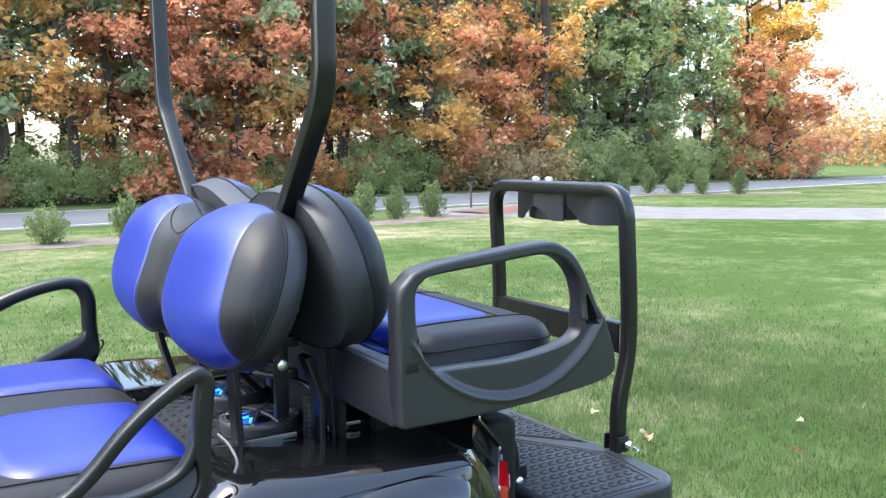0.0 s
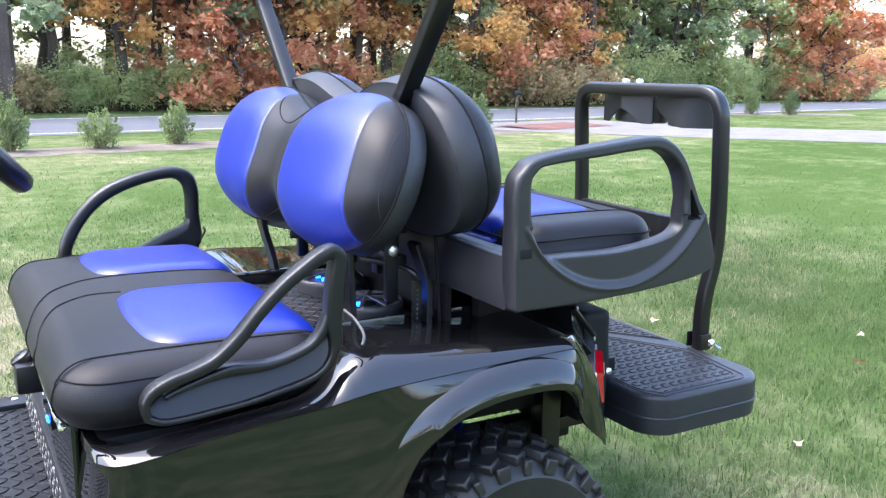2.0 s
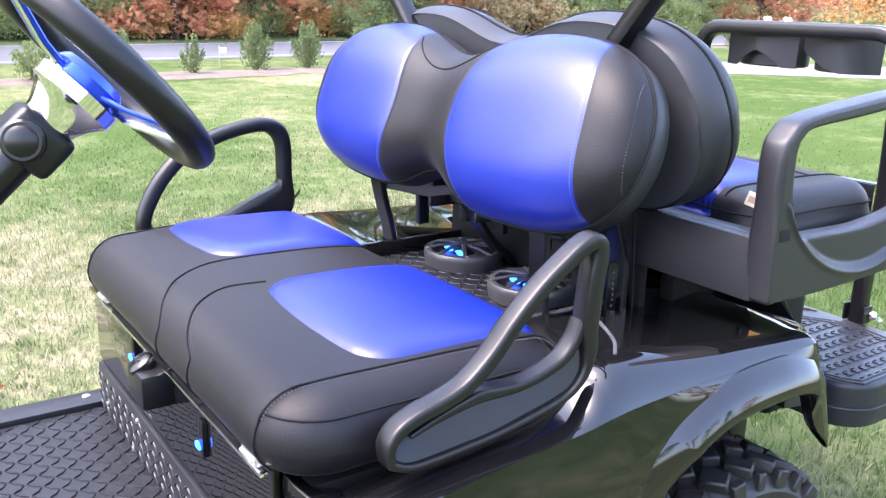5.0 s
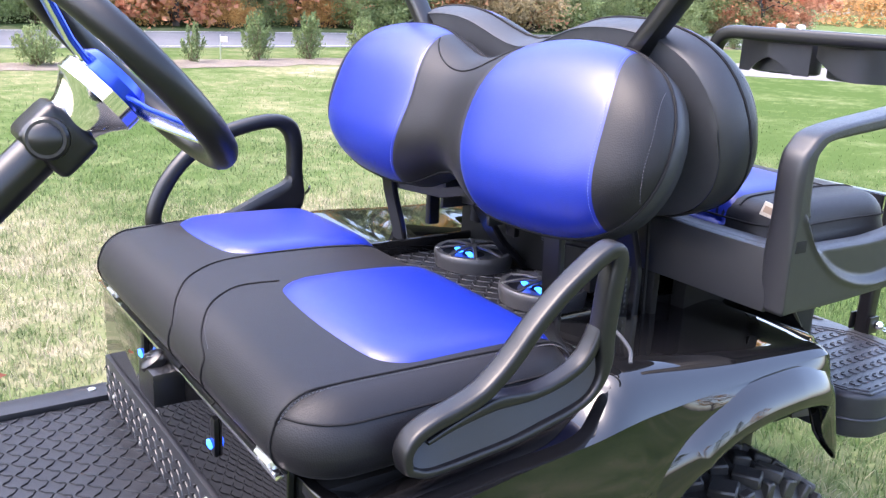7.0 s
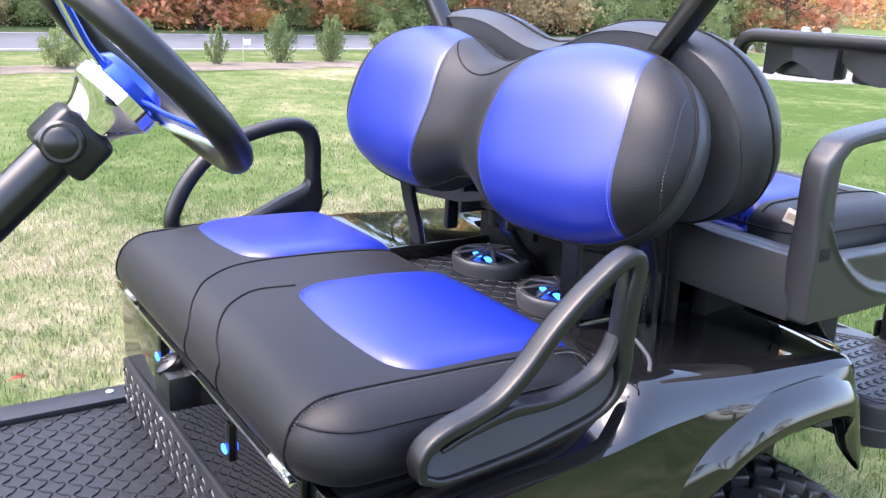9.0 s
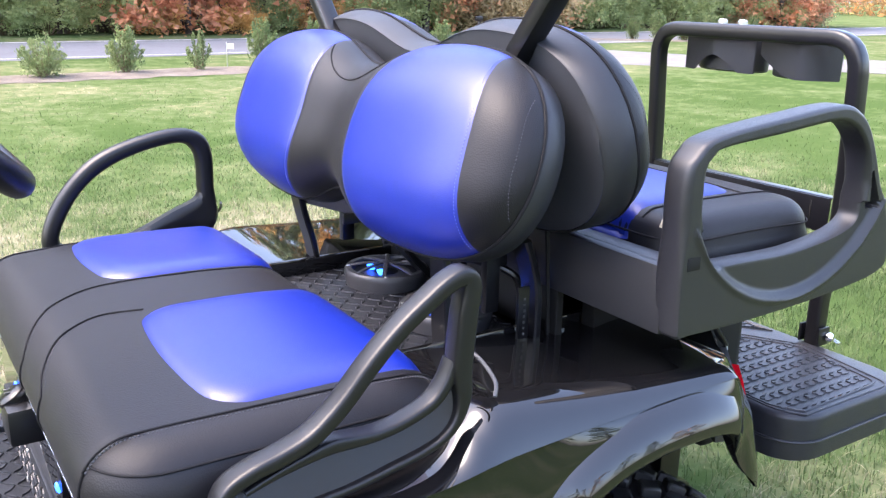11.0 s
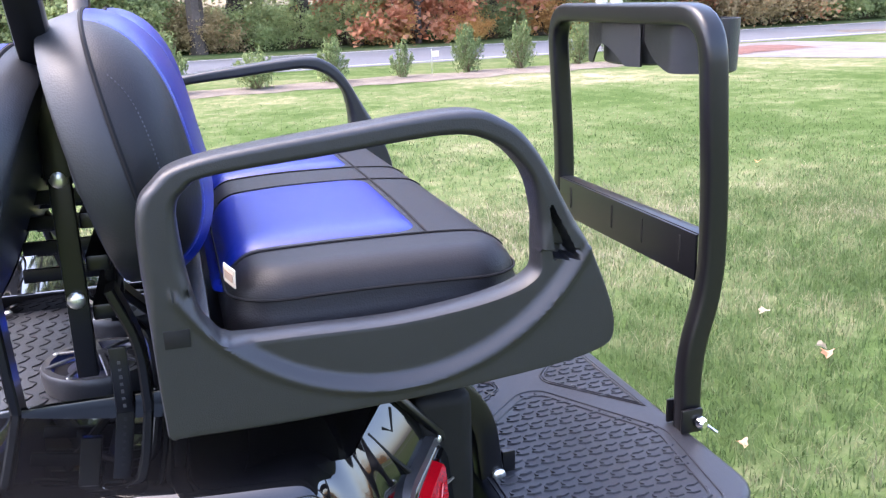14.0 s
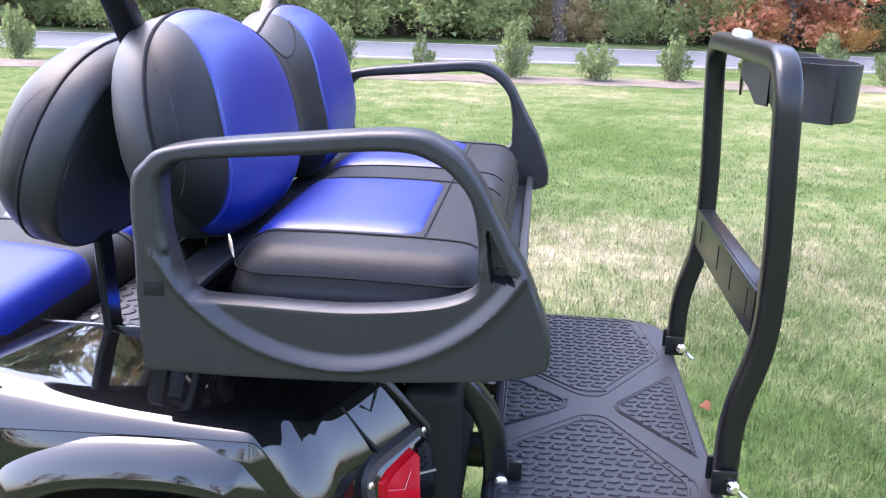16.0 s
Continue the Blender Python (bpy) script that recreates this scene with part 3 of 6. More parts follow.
def front_drop(c, y, x_from, tuck):
    """A seam that runs on over the rolled front edge and down to the cushion's foot."""
    y_in = max(0, abs(y - c.cy) - (c.hy - c.rc))
    back = c.rc - math.sqrt(c.rc ** 2 - y_in ** 2)
    edge, low = c.cx - c.hx + back, c.z1 - c.r
    pts = [Vector((x_from, y, c.top(x_from, y) + 0.0008))]
    for a in (18, 9, 0):
        pts.append(Vector((edge + c.r * (1 - math.cos(radians(a))) - 0.0008, y, low + c.r * math.sin(radians(a)))))
    for t in (0.75, 0.5, 0.25, 0.06):
        pts.append(Vector((edge + tuck * (1 - t) ** 2 - 0.0008, y, c.z0 + (low - c.z0) * t)))
    cpart("seam", tube(pts, circle_profile(0.0017, 6)), M_SEAM, seat)


def end_seam(c, sg):
    """The seam of the end panel, round the corner and back along the rolled edge."""
    ins, up = c.r * (1 - math.cos(radians(38))), c.r * math.sin(radians(38))
    run = [(x, y) for x, y in c.ring(ins, 48) if sg * y > 0.418 and x < 0.27]
    run.sort(key=lambda p: p[0] if p[0] > c.cx - c.hx + c.rc else c.cx - c.hx - 1 + sg * p[1])
    pts = [Vector((x, y, c.z1 - c.r + up + 0.001)) for x, y in run]
    pts = [p + Vector((-0.0006 if p.x < -0.09 else 0, sg * 0.0008, 0.0006)) for p in pts]
    cpart("seam", tube(pts, circle_profile(0.0017, 6)), M_SEAM, seat)


for y, x_from in ((-0.428, -0.172), (0.424, -0.172), (-0.030, -0.178), (-0.182, -0.179)):
    front_drop(fc, y, x_from, 0.028)
for sg in (-1, 1):
    end_seam(fc, sg)

rc_ = Cushion(0.715, 1.085, -0.500, 0.515, 0.882, 0.985, 0.045, 0.07, 0.012)
rseat = cpart("rear_seat_cushion", rc_.bm(), M_VINYL, None, "black vinyl rear-facing bench cushion with blue inserts")
cpart("blue_insert", insert_patch(rc_, 0.700, 0.975, -0.395, -0.050, 0.008, 0.03), M_BLUE, rseat, "padded blue vinyl insert")
cpart("blue_insert", insert_patch(rc_, 0.700, 0.975, 0.085, 0.420, 0.008, 0.03), M_BLUE, rseat, "padded blue vinyl insert")
seam_line(rc_, [(0.73, -0.405), (0.9, -0.405), (1.03, -0.408), (1.075, -0.43)], rseat)
seam_line(rc_, [(0.73, 0.43), (0.9, 0.43), (1.03, 0.43), (1.075, 0.45)], rseat)
seam_line(rc_, [(0.73, -0.042), (0.9, -0.042), (1.07, -0.045)], rseat)
seam_line(rc_, [(0.73, 0.076), (0.9, 0.076), (1.07, 0.078)], rseat)
seam_line(rc_, [(0.979, -0.405), (0.981, -0.2), (0.981, 0.2), (0.979, 0.43)], rseat)
cpart("seam", tube([(x, y, 0.951 + 0.004 * math.sin(x * 9)) for x, y in rc_.ring(-0.0015)], circle_profile(0.0018, 6), closed=True), M_SEAM, rseat)
tag_turn = Euler((0.15, 0.3, -1.05)).to_matrix()
tag = cpart("sewn_tag", box((0.719, -0.472, 0.982), (0.023, 0.002, 0.026), 0.0007, tag_turn), M_TAG, rseat, "small cream cloth tag")
cpart("tag_print", box(Vector((0.719, -0.472, 0.982)) + tag_turn @ Vector((0, -0.0014, 0)), (0.016, 0.001, 0.012), 0.0, tag_turn), M_TAGPRINT, rseat, "rust-brown printed mark")

# hip rails beside the front seat ---------------------------------------
HIP_FRAME = [(-0.055, 0.742, 0.016), (-0.057, 0.765, 0.018), (-0.044, 0.784, 0.021), (-0.015, 0.797, 0.023), (0.020, 0.806, 0.024), (0.055, 0.819, 0.025), (0.083, 0.839, 0.026), (0.107, 0.862, 0.026), (0.131, 0.889, 0.026), (0.156, 0.914, 0.026), (0.186, 0.940, 0.026), (0.216, 0.961, 0.027), (0.246, 0.980, 0.028), (0.270, 0.987, 0.030), (0.280, 0.972, 0.034), (0.275, 0.935, 0.036), (0.271, 0.895, 0.036), (0.269, 0.858, 0.034), (0.272, 0.826, 0.028), (0.264, 0.796, 0.020), (0.244, 0.774, 0.016), (0.212, 0.761, 0.014), (0.160, 0.750, 0.013), (0.110, 0.741, 0.013), (0.060, 0.736, 0.013), (0.010, 0.732, 0.013), (-0.030, 0.732, 0.014)]
HIP_RIB = [(0.262, 0.872, 0.020), (0.250, 0.846, 0.019), (0.228, 0.822, 0.018), (0.188, 0.806, 0.017), (0.150, 0.799, 0.017), (0.118, 0.799, 0.020), (0.086, 0.800, 0.022), (0.050, 0.794, 0.018), (0.010, 0.784, 0.013), (-0.026, 0.772, 0.009)]


def moulded(line, y, depth, closed=False, per=8):
    """A rail in the x-z plane whose width changes along its line (x, z, width), rounded across."""
    p = np.array(list(line) + ([line[0]] if closed else []), float)
    p = spline(p, (len(p) - 1) * per + 1)
    if closed:
        p = p[:-1]
    n, rows = len(p), []
    for i in range(n):
        a, b = (p[i - 1], p[(i + 1) % n]) if closed else (p[max(0, i - 1)], p[min(n - 1, i + 1)])
        t = (b - a)[:2] / np.linalg.norm((b - a)[:2])
        row = []
        for k in range(20):
            c, q = math.cos(2 * math.pi * k / 20), math.sin(2 * math.pi * k / 20)
            o = math.copysign(abs(c) ** 0.48, c) * p[i][2] * 0.43
            row.append((p[i][0] - t[1] * o, y + math.copysign(abs(q) ** 0.48, q) * depth / 2, p[i][1] + t[0] * o))
        rows.append(row)
    bm = bmesh.new()
    vs = grid_faces(bm, rows + ([rows[0]] if closed else []), wrap=True)
    if not closed:
        bm.faces.new(vs[0][::-1])
        bm.faces.new(vs[-1])
    bmesh.ops.remove_doubles(bm, verts=bm.verts, dist=0.0002)
    return bm


def hip_dish():
    """The shallow tray between the rib and the rail's lower edge, leaning a little outwards at its foot."""
    up = spline([(-0.050, 0.772), (-0.015, 0.783), (0.027, 0.790), (0.071, 0.796), (0.128, 0.798), (0.176, 0.805), (0.214, 0.820), (0.240, 0.842), (0.258, 0.866)], 40)
    lo = spline([(-0.052, 0.742), (-0.013, 0.736), (0.030, 0.736), (0.076, 0.741), (0.125, 0.745), (0.172, 0.751), (0.222, 0.764), (0.258, 0.790), (0.272, 0.828)], 40)
    rows = []
    for a, b in zip(up, lo):
        row = [(*(b + (a - b) * t), -0.556 + 0.024 * t) for t in np.linspace(0, 1, 8)]
        row += [(x, z, -0.530) for x, z, _ in row[::-1]]
        rows.append([(x, y, z) for x, z, y in row])
    bm = bmesh.new()
    vs = grid_faces(bm, rows, wrap=True)
    bm.faces.new(vs[0][::-1])
    bm.faces.new(vs[-1])
    return bm


FAR_OUT = [(-0.055, 0.800), (-0.035, 0.870), (0.012, 0.935), (0.070, 0.982), (0.150, 1.012), (0.240, 1.027), (0.295, 1.012), (0.316, 0.970), (0.318, 0.900), (0.317, 0.810), (0.250, 0.760), (0.100, 0.745), (-0.030, 0.740)]
FAR_IN = [(-0.020, 0.805), (0.000, 0.860), (0.040, 0.915), (0.095, 0.955), (0.165, 0.982), (0.235, 0.995), (0.265, 0.985), (0.278, 0.955), (0.279, 0.900), (0.275, 0.868), (0.220, 0.843), (0.120, 0.800), (0.020, 0.790)]
hip = cpart("hip_rail", moulded(HIP_FRAME, -0.547, 0.034, closed=True), M_HIP, None, "satin black moulded hip rail", angle=60)
cpart("rib", moulded(HIP_RIB, -0.543, 0.030), M_HIP, hip, "", angle=60)
cpart("tray", hip_dish(), M_HIP, hip, "smooth satin black tray of the rail")
cpart("hip_rail", loop_plate(FAR_OUT, FAR_IN, 0.512, 0.548, n=160, m=9), M_HIP, None, "satin black moulded hip rail, arched")

# arm loops and pan of the rear seat ---------------------------------------
ARM_OUT = [(0.660, 0.8375), (0.637, 0.838), (0.633, 0.860), (0.630, 0.94), (0.627, 1.075), (0.647, 1.116), (0.690, 1.138), (0.83, 1.156), (0.972, 1.169), (1.025, 1.155), (1.060, 1.122), (1.095, 1.062), (1.134, 0.990), (1.163, 0.898), (1.130, 0.864), (0.968, 0.845), (0.78, 0.837)]
ARM_IN = [(0.722, 0.938), (0.706, 0.941), (0.695, 0.950), (0.677, 0.985), (0.668, 1.080), (0.682, 1.110), (0.712, 1.121), (0.83, 1.132), (0.955, 1.143), (1.006, 1.134), (1.040, 1.110), (1.060, 1.074), (1.068, 1.000), (1.060, 0.968), (1.005, 0.948), (0.90, 0.936), (0.785, 0.937)]


def arm_dent(x, z):
    """A shallow dish inside a wide raised arc across the lower panel."""
    r = math.hypot(x - 0.891, z - 1.127)
    out = 0.0
    if z < 1.0:
        k = max(0.0, min(1.0, (0.264 - r) / 0.014))
        out += 0.009 * k * k * (3 - 2 * k) - 0.004 * math.exp(-(((r - 0.268) / 0.0045) ** 2))
    # the gap between the rear leg and its brace
    if 0.988 < z < 1.052:
        a = abs(x - (1.099 - (z - 0.99) * 0.33)) / (0.002 + 0.011 * (1.052 - z) / 0.064)
        out += 0.024 * max(0.0, min(1.0, (1.15 - a) * 4))
    return out


arm = lambda: loop_plate(ARM_OUT, ARM_IN, -0.585, -0.535, n=330, m=37, dent=arm_dent, soft=0.8)  # noqa: E731
for sg, make in ((-1, arm), (1, lambda: mirrored(arm))):
    loop_ob = cpart("arm_loop", make(), M_PLASTIC, None, "charcoal moulded plastic arm rest loop")
    # dark box in place of a recess, its shade put into the colour
    cpart("notch_shade", box((0.655, sg * 0.584, 0.953), (0.027, 0.004, 0.020), 0.001), M_DARK, loop_ob)
pan = cpart("seat_pan", box((0.643, 0, 0.888), (0.022, 1.10, 0.108), 0.005), M_PLASTIC, None, "charcoal moulded rear seat pan")
cpart("pan_ledge", box((0.672, 0, 0.936), (0.040, 1.09, 0.012), 0.004), M_PLASTIC, pan)
cpart("pan_floor", box((0.89, 0, 0.862), (0.46, 1.08, 0.026), 0.006), M_PLASTIC, pan)
cpart("pan_lip", box((1.118, 0, 0.875), (0.016, 1.06, 0.05), 0.005), M_PLASTIC, pan)

# bodywork -------------------------------------------------------------------
PLAN_TOP = [(-0.138, -0.36), (-0.138, -0.45), (-0.128, -0.510), (-0.08, -0.530), (0.10, -0.530), (0.235, -0.528), (0.290, -0.520), (0.350, -0.508), (0.52, -0.530), (0.68, -0.556), (0.760, -0.553), (0.812, -0.538), (0.842, -0.512), (0.868, -0.468), (0.917, -0.398)]
PLAN_LOW = [(-0.142, -0.36), (-0.142, -0.48), (-0.132, -0.545), (-0.08, -0.582), (0.10, -0.588), (0.235, -0.588), (0.300, -0.588), (0.360, -0.588), (0.52, -0.590), (0.68, -0.592), (0.775, -0.591), (0.826, -0.577), (0.858, -0.546), (0.886, -0.512), (0.981, -0.393)]
TOP_Z = [0.690, 0.690, 0.692, 0.695, 0.712, 0.728, 0.768, 0.790, 0.778, 0.767, 0.764, 0.756, 0.745, 0.750, 0.772]
CREASE_Z = [0.676, 0.676, 0.677, 0.682, 0.708, 0.718, 0.727, 0.733, 0.741, 0.747, 0.748, 0.742, 0.730, 0.725, 0.722]


ARCH = spline([(-0.2, 0.33), (0.15, 0.33), (0.315, 0.335), (0.350, 0.40), (0.378, 0.50), (0.412, 0.586), (0.455, 0.636), (0.51, 0.664), (0.57, 0.678), (0.63, 0.683), (0.69, 0.683), (0.740, 0.674), (0.775, 0.650), (0.800, 0.610), (0.822, 0.568), (0.845, 0.525), (0.862, 0.507), (0.885, 0.535), (0.91, 0.60), (1.0, 0.60)], 400)


def arch(x):
    """The lower edge of the bodywork's side, with the wheel's arch cut out."""
    return float(np.interp(x, ARCH[:, 0], ARCH[:, 1]))


def side_shell():
    n = 190
    a = spline(PLAN_TOP, n)
    # the lower plan, the heights and the upper plan share their control points
    def shared(vals):
        per = 24
        q = np.array([vals[0]] + list(vals) + [vals[-1]], float).reshape(len(vals) + 2, -1)
        out = []
        for i in range(1, len(q) - 2):
            for t in np.linspace(0, 1, per, endpoint=False):
                p0, p1, p2, p3 = q[i - 1 : i + 3]
                out.append(0.5 * (2 * p1 + (p2 - p0) * t + (2 * p0 - 5 * p1 + 4 * p2 - p3) * t * t + (3 * p1 - p0 - 3 * p2 + p3) * t ** 3))
        out.append(q[-2])
        return np.array(out)[::2]
    top, low, tz, cz = shared(PLAN_TOP), shared(PLAN_LOW), shared(TOP_Z)[:, 0], shared(CREASE_Z)[:, 0]
    bm = bmesh.new()
    rows = []
    for i in range(len(top)):
        A, B = Vector((top[i][0], top[i][1], 0)), Vector((low[i][0], low[i][1], 0))
        tang = Vector((*(low[min(i + 1, len(low) - 1)] - low[max(i - 1, 0)]), 0)).normalized()
        outw = Vector((tang.y, -tang.x, 0))
        x = B.x
        zb = arch(x)
        row = []
        # the deck, from its inner edge
        k = max(0.0, min(1.0, (A.x - 0.20) / 0.09))
        k = k * k * (3 - 2 * k)
        q = A - outw * 0.06
        inner = Vector((q.x + (min(A.x, 0.83) - q.x) * k, q.y + (-0.27 - q.y) * k, 0))
        for t in (0.0, 0.5, 0.85, 0.95):
            p = inner.lerp(A, t)
            row.append((p.x, p.y, tz[i] - 0.022 * (1 - t) * max(0.0, min(1.0, (0.80 - A.x) / 0.10))))
        row.append((A.x, A.y, tz[i]))
        for t in (0.08, 0.2, 0.4, 0.6, 0.75, 0.87, 0.96):
            p = A.lerp(B, t ** 0.9)
            z = tz[i] + (cz[i] - tz[i]) * (t ** 2.3)
            row.append((p.x, p.y, z))
        row.append((B.x, B.y, cz[i]))
        row.append((B.x - outw.x * 0.003, B.y - outw.y * 0.003, cz[i] - 0.003))
        span = cz[i] - zb
        for d in (0.75, 0.5, 0.25, 0.12):
            z = min(zb + span * d, cz[i] - 0.004)
            o = 0.010 * math.sin(math.pi * d)
            row.append((B.x + outw.x * o, B.y + outw.y * o, z))
        row.append((B.x, B.y, zb))
        # towards the tail the crease dies away and the corner becomes one smooth slope
        k = max(0.0, min(1.0, (B.x - 0.775) / 0.065))
        k = k * k * (3 - 2 * k)
        for c in range(5, 19):
            drop = (tz[i] - zb) * ((c - 4) / 14) ** 1.3
            p = A.lerp(B, 1 - (1 - min(1.0, drop / 0.105)) ** 1.5)
            p += outw * 0.042 * min(1.0, drop / 0.21) * math.exp(-(((B.x - 0.856) / 0.030) ** 2))
            row[c] = tuple(Vector(row[c]).lerp(Vector((p.x, p.y, tz[i] - drop)), k))
        q = Vector(row[-1])
        row.append(tuple(q - outw * (0.02 - 0.016 * k) + Vector((0, 0, 0.002))))
        rows.append(row)
    grid_faces(bm, rows)
    return bm


body = cpart("body", side_shell(), M_PAINT, None, "gloss black rear bodywork with flared wheel arches", angle=30)
cpart("body_side", mirrored(side_shell), M_PAINT, body, "", angle=30)


def flare():
    """The rounded lip round the wheel's arch, standing proud of the body's side."""
    path = [p for p in ARCH if 0.372 < p[0] < 0.806]
    section = [(0.060, -0.004), (0.056, 0.003), (0.050, 0.010), (0.041, 0.019), (0.030, 0.027), (0.018, 0.033), (0.007, 0.036), (0.001, 0.034), (-0.001, 0.028), (0.004, 0.010), (0.006, -0.03)]
    rows = []
    for i, p in enumerate(path):
        d = path[min(i + 1, len(path) - 1)] - path[max(i - 1, 0)]
        d = d / np.linalg.norm(d)
        fade = max(0.0, min(1.0, (p[0] - 0.370) / 0.085, (0.803 - p[0]) / 0.055))
        y = float(np.interp(p[0], [0.30, 0.52, 0.68, 0.775, 0.826], [-0.588, -0.590, -0.592, -0.591, -0.577])) - 0.002
        narrow = 1 - 0.7 * max(0.0, min(1.0, (p[0] - 0.745) / 0.055))
        rows.append([(p[0] - d[1] * k * narrow, y - o * (0.06 + 0.94 * fade), p[1] + d[0] * k * narrow) for k, o in section])
    bm = bmesh.new()
    grid_faces(bm, rows)
    return bm


cpart("wheel_arch", flare(), M_PAINT, body, "gloss black flared wheel arch lip", angle=60)
cpart("wheel_arch", mirrored(flare), M_PAINT, body, "gloss black flared wheel arch lip", angle=60)
mid_bm = bmesh.new()
add_box(mid_bm, (0.888, 0, 0.722), (0.07, 0.60, 0.028), 0.008)
add_box(mid_bm, (0.94, 0, 0.65), (0.014, 0.56, 0.20), 0.006)
cpart("tail_panel", mid_bm, M_PAINT, body)
for sg in (-1, 1):
    cpart("deck_wall", box((0.58, sg * 0.275, 0.748), (0.60, 0.012, 0.045), 0.004), M_PAINT, body)
    path = spline([(0.318, sg * 0.486, 0.860), (0.329, sg * 0.515, 0.845), (0.331, sg * 0.545, 0.826), (0.322, sg * 0.558, 0.811)], 20)
    cpart("edge_trim", tube(path, circle_profile(0.003, 8)), M_GREYMETAL, body, "pale rubber edging")
# the panel below the front edge of the seat
skirt = bmesh.new()
add_box(skirt, (-0.150, 0.045, 0.622), (0.012, 0.93, 0.186), 0.003)
cpart("seat_skirt", skirt, M_PAINT, body, "mirror-gloss black panel below the seat")
cpart("skirt_trim", box((-0.170, 0.02, 0.700), (0.012, 0.90, 0.006), 0.0015), M_CHROME, body, "thin bright edge strip")
cpart("seat_frame", box((0.07, 0, 0.66), (0.40, 0.92, 0.045), 0.004), M_DARK, body)
for y in (0.36, -0.39):
    hinge = cpart("hinge", box((-0.168, y, 0.712), (0.014, 0.055, 0.012), 0.003), M_STEEL, body, "bright steel hinge")
    cpart("hinge_pin", tube([(-0.176, y - 0.022, 0.712), (-0.176, y + 0.022, 0.712)], circle_profile(0.004, 8)), M_STEEL, hinge)
# switches on that panel
drv = cpart("selector_switch", box((-0.180, 0.030, 0.655), (0.058, 0.085, 0.062), 0.008), M_HIP, body, "black direction selector housing")
cpart("housing_hood", tube([(-0.160, 0.030, 0.684), (-0.206, 0.030, 0.672)], ring_profile(0.083, 0.012, 0.004, 2), side=(0, 1, 0)), M_HIP, drv)
cpart("selector_knob", turned([(0, 0.024), (0.016, 0.024), (0.021, 0.018)], (-0.186, 0.040, 0.680), (-0.55, 0.1, 0.8)), M_TUBE, drv)
for k in range(2):
    cpart("letter_bar", box((-0.199, 0.034 + k * 0.013, 0.700), (0.010, 0.004, 0.0012), 0.0), M_LETTER, drv)
for y, z in ((0.200, 0.650), (-0.164, 0.634)):
    lamp = cpart("courtesy_lamp", box((-0.160, y, z), (0.012, 0.022, 0.068), 0.009), M_TUBE, body, "small black courtesy lamp")
    cpart("lamp_lens", turned([(0, 0.0085), (0.003, 0.0085), (0.005, 0.004)], (-0.166, y + 0.003, z - 0.013), (-1, 0, -0.2), 14), M_LED, lamp, "glowing blue lens")
# ledge with its lattice mat between the floor and the panel
floor_bm = bmesh.new()
add_box(floor_bm, (-0.56, 0, 0.385), (0.83, 1.14, 0.05), 0.01)
floor_part = cpart("floor_pan", floor_bm, M_MAT, None, "black diamond-pattern rubber floor")
kick = bmesh.new()
add_box(kick, (-0.151, 0.045, 0.462), (0.018, 0.94, 0.108), 0.004)
cpart("kick_mat", kick, M_MAT, floor_part)
cpart("sill", box((-0.56, 0.54, 0.4165), (0.83, 0.070, 0.016), 0.005), M_MAT, floor_part)
cpart("sill", box((-0.56, -0.54, 0.4165), (0.83, 0.070, 0.016), 0.005), M_MAT, floor_part)


def treads(points, size, z, up=(0, 0, 1), across=(0, 1, 0), h=0.0022):
    """Raised lozenges of a tread-plate pattern at the given places (u, v, turn)."""
    up = Vector(up)
    ax = Vector(across)
    ay = up.cross(ax)
    verts, faces = [], []
    for (o, turn) in points:
        c, s = math.cos(turn), math.sin(turn)
        d, w = ax * c + ay * s, ay * c - ax * s
        k = len(verts)
        o = Vector(o)
        L, W = size
        for q in (o + d * L, o + w * W, o - d * L, o - w * W, o + d * L * 0.80 + up * h, o + w * W * 0.72 + up * h, o - d * L * 0.80 + up * h, o - w * W * 0.72 + up * h):
            verts.append(q)
        faces += [(k + 4, k + 5, k + 6, k + 7)] + [(k + i, k + (i + 1) % 4, k + 4 + (i + 1) % 4, k + 4 + i) for i in range(4)]
    me = bpy.data.meshes.new("treads")
    me.from_pydata([tuple(v) for v in verts], [], faces)
    return me


def tread_part(name, points, size, mat, parent, up=(0, 0, 1), across=(0, 1, 0), h=0.0022):
    me = finish(treads(points, size, 0, up, across, h), mat, 20)
    ob = new(name, me)
    ob.parent = parent
    return tagged(ob, kind="stuff")


pts = []
for i in range(31):
    for j in range(42):
        x, y = -0.955 + i * 0.0262, -0.495 + j * 0.0241
        if x < -0.165:
            pts.append(((x, y, 0.4098), radians(45 if (i + j) % 2 else -45)))
tread_part("tread_pattern", pts, (0.0165, 0.0040), M_MAT, floor_part, h=0.0032)
pts = [((-0.1602, -0.40 + j * 0.0235 + 0.0117 * (i % 2), 0.424 + i * 0.0225), radians(40 if (i + j) % 2 else -40)) for i in range(4) for j in range(39)]
tread_part("tread_pattern", pts, (0.013, 0.004), M_MAT, floor_part, up=(-1, 0, 0), across=(0, 1, 0))
bolts(floor_part, [((-0.185, 0.545, 0.4245), (0, 0, 1)), ((-0.45, 0.545, 0.4245), (0, 0, 1))], 0.009, 0.005, None, "screw")
bolts(floor_part, [((-0.160, y, z), (-1, 0, 0)) for y, z in ((0.22, 0.497), (-0.12, 0.497), (0.26, 0.420), (-0.10, 0.420), (0.45, 0.440))], 0.006, 0.004, None, "screw")

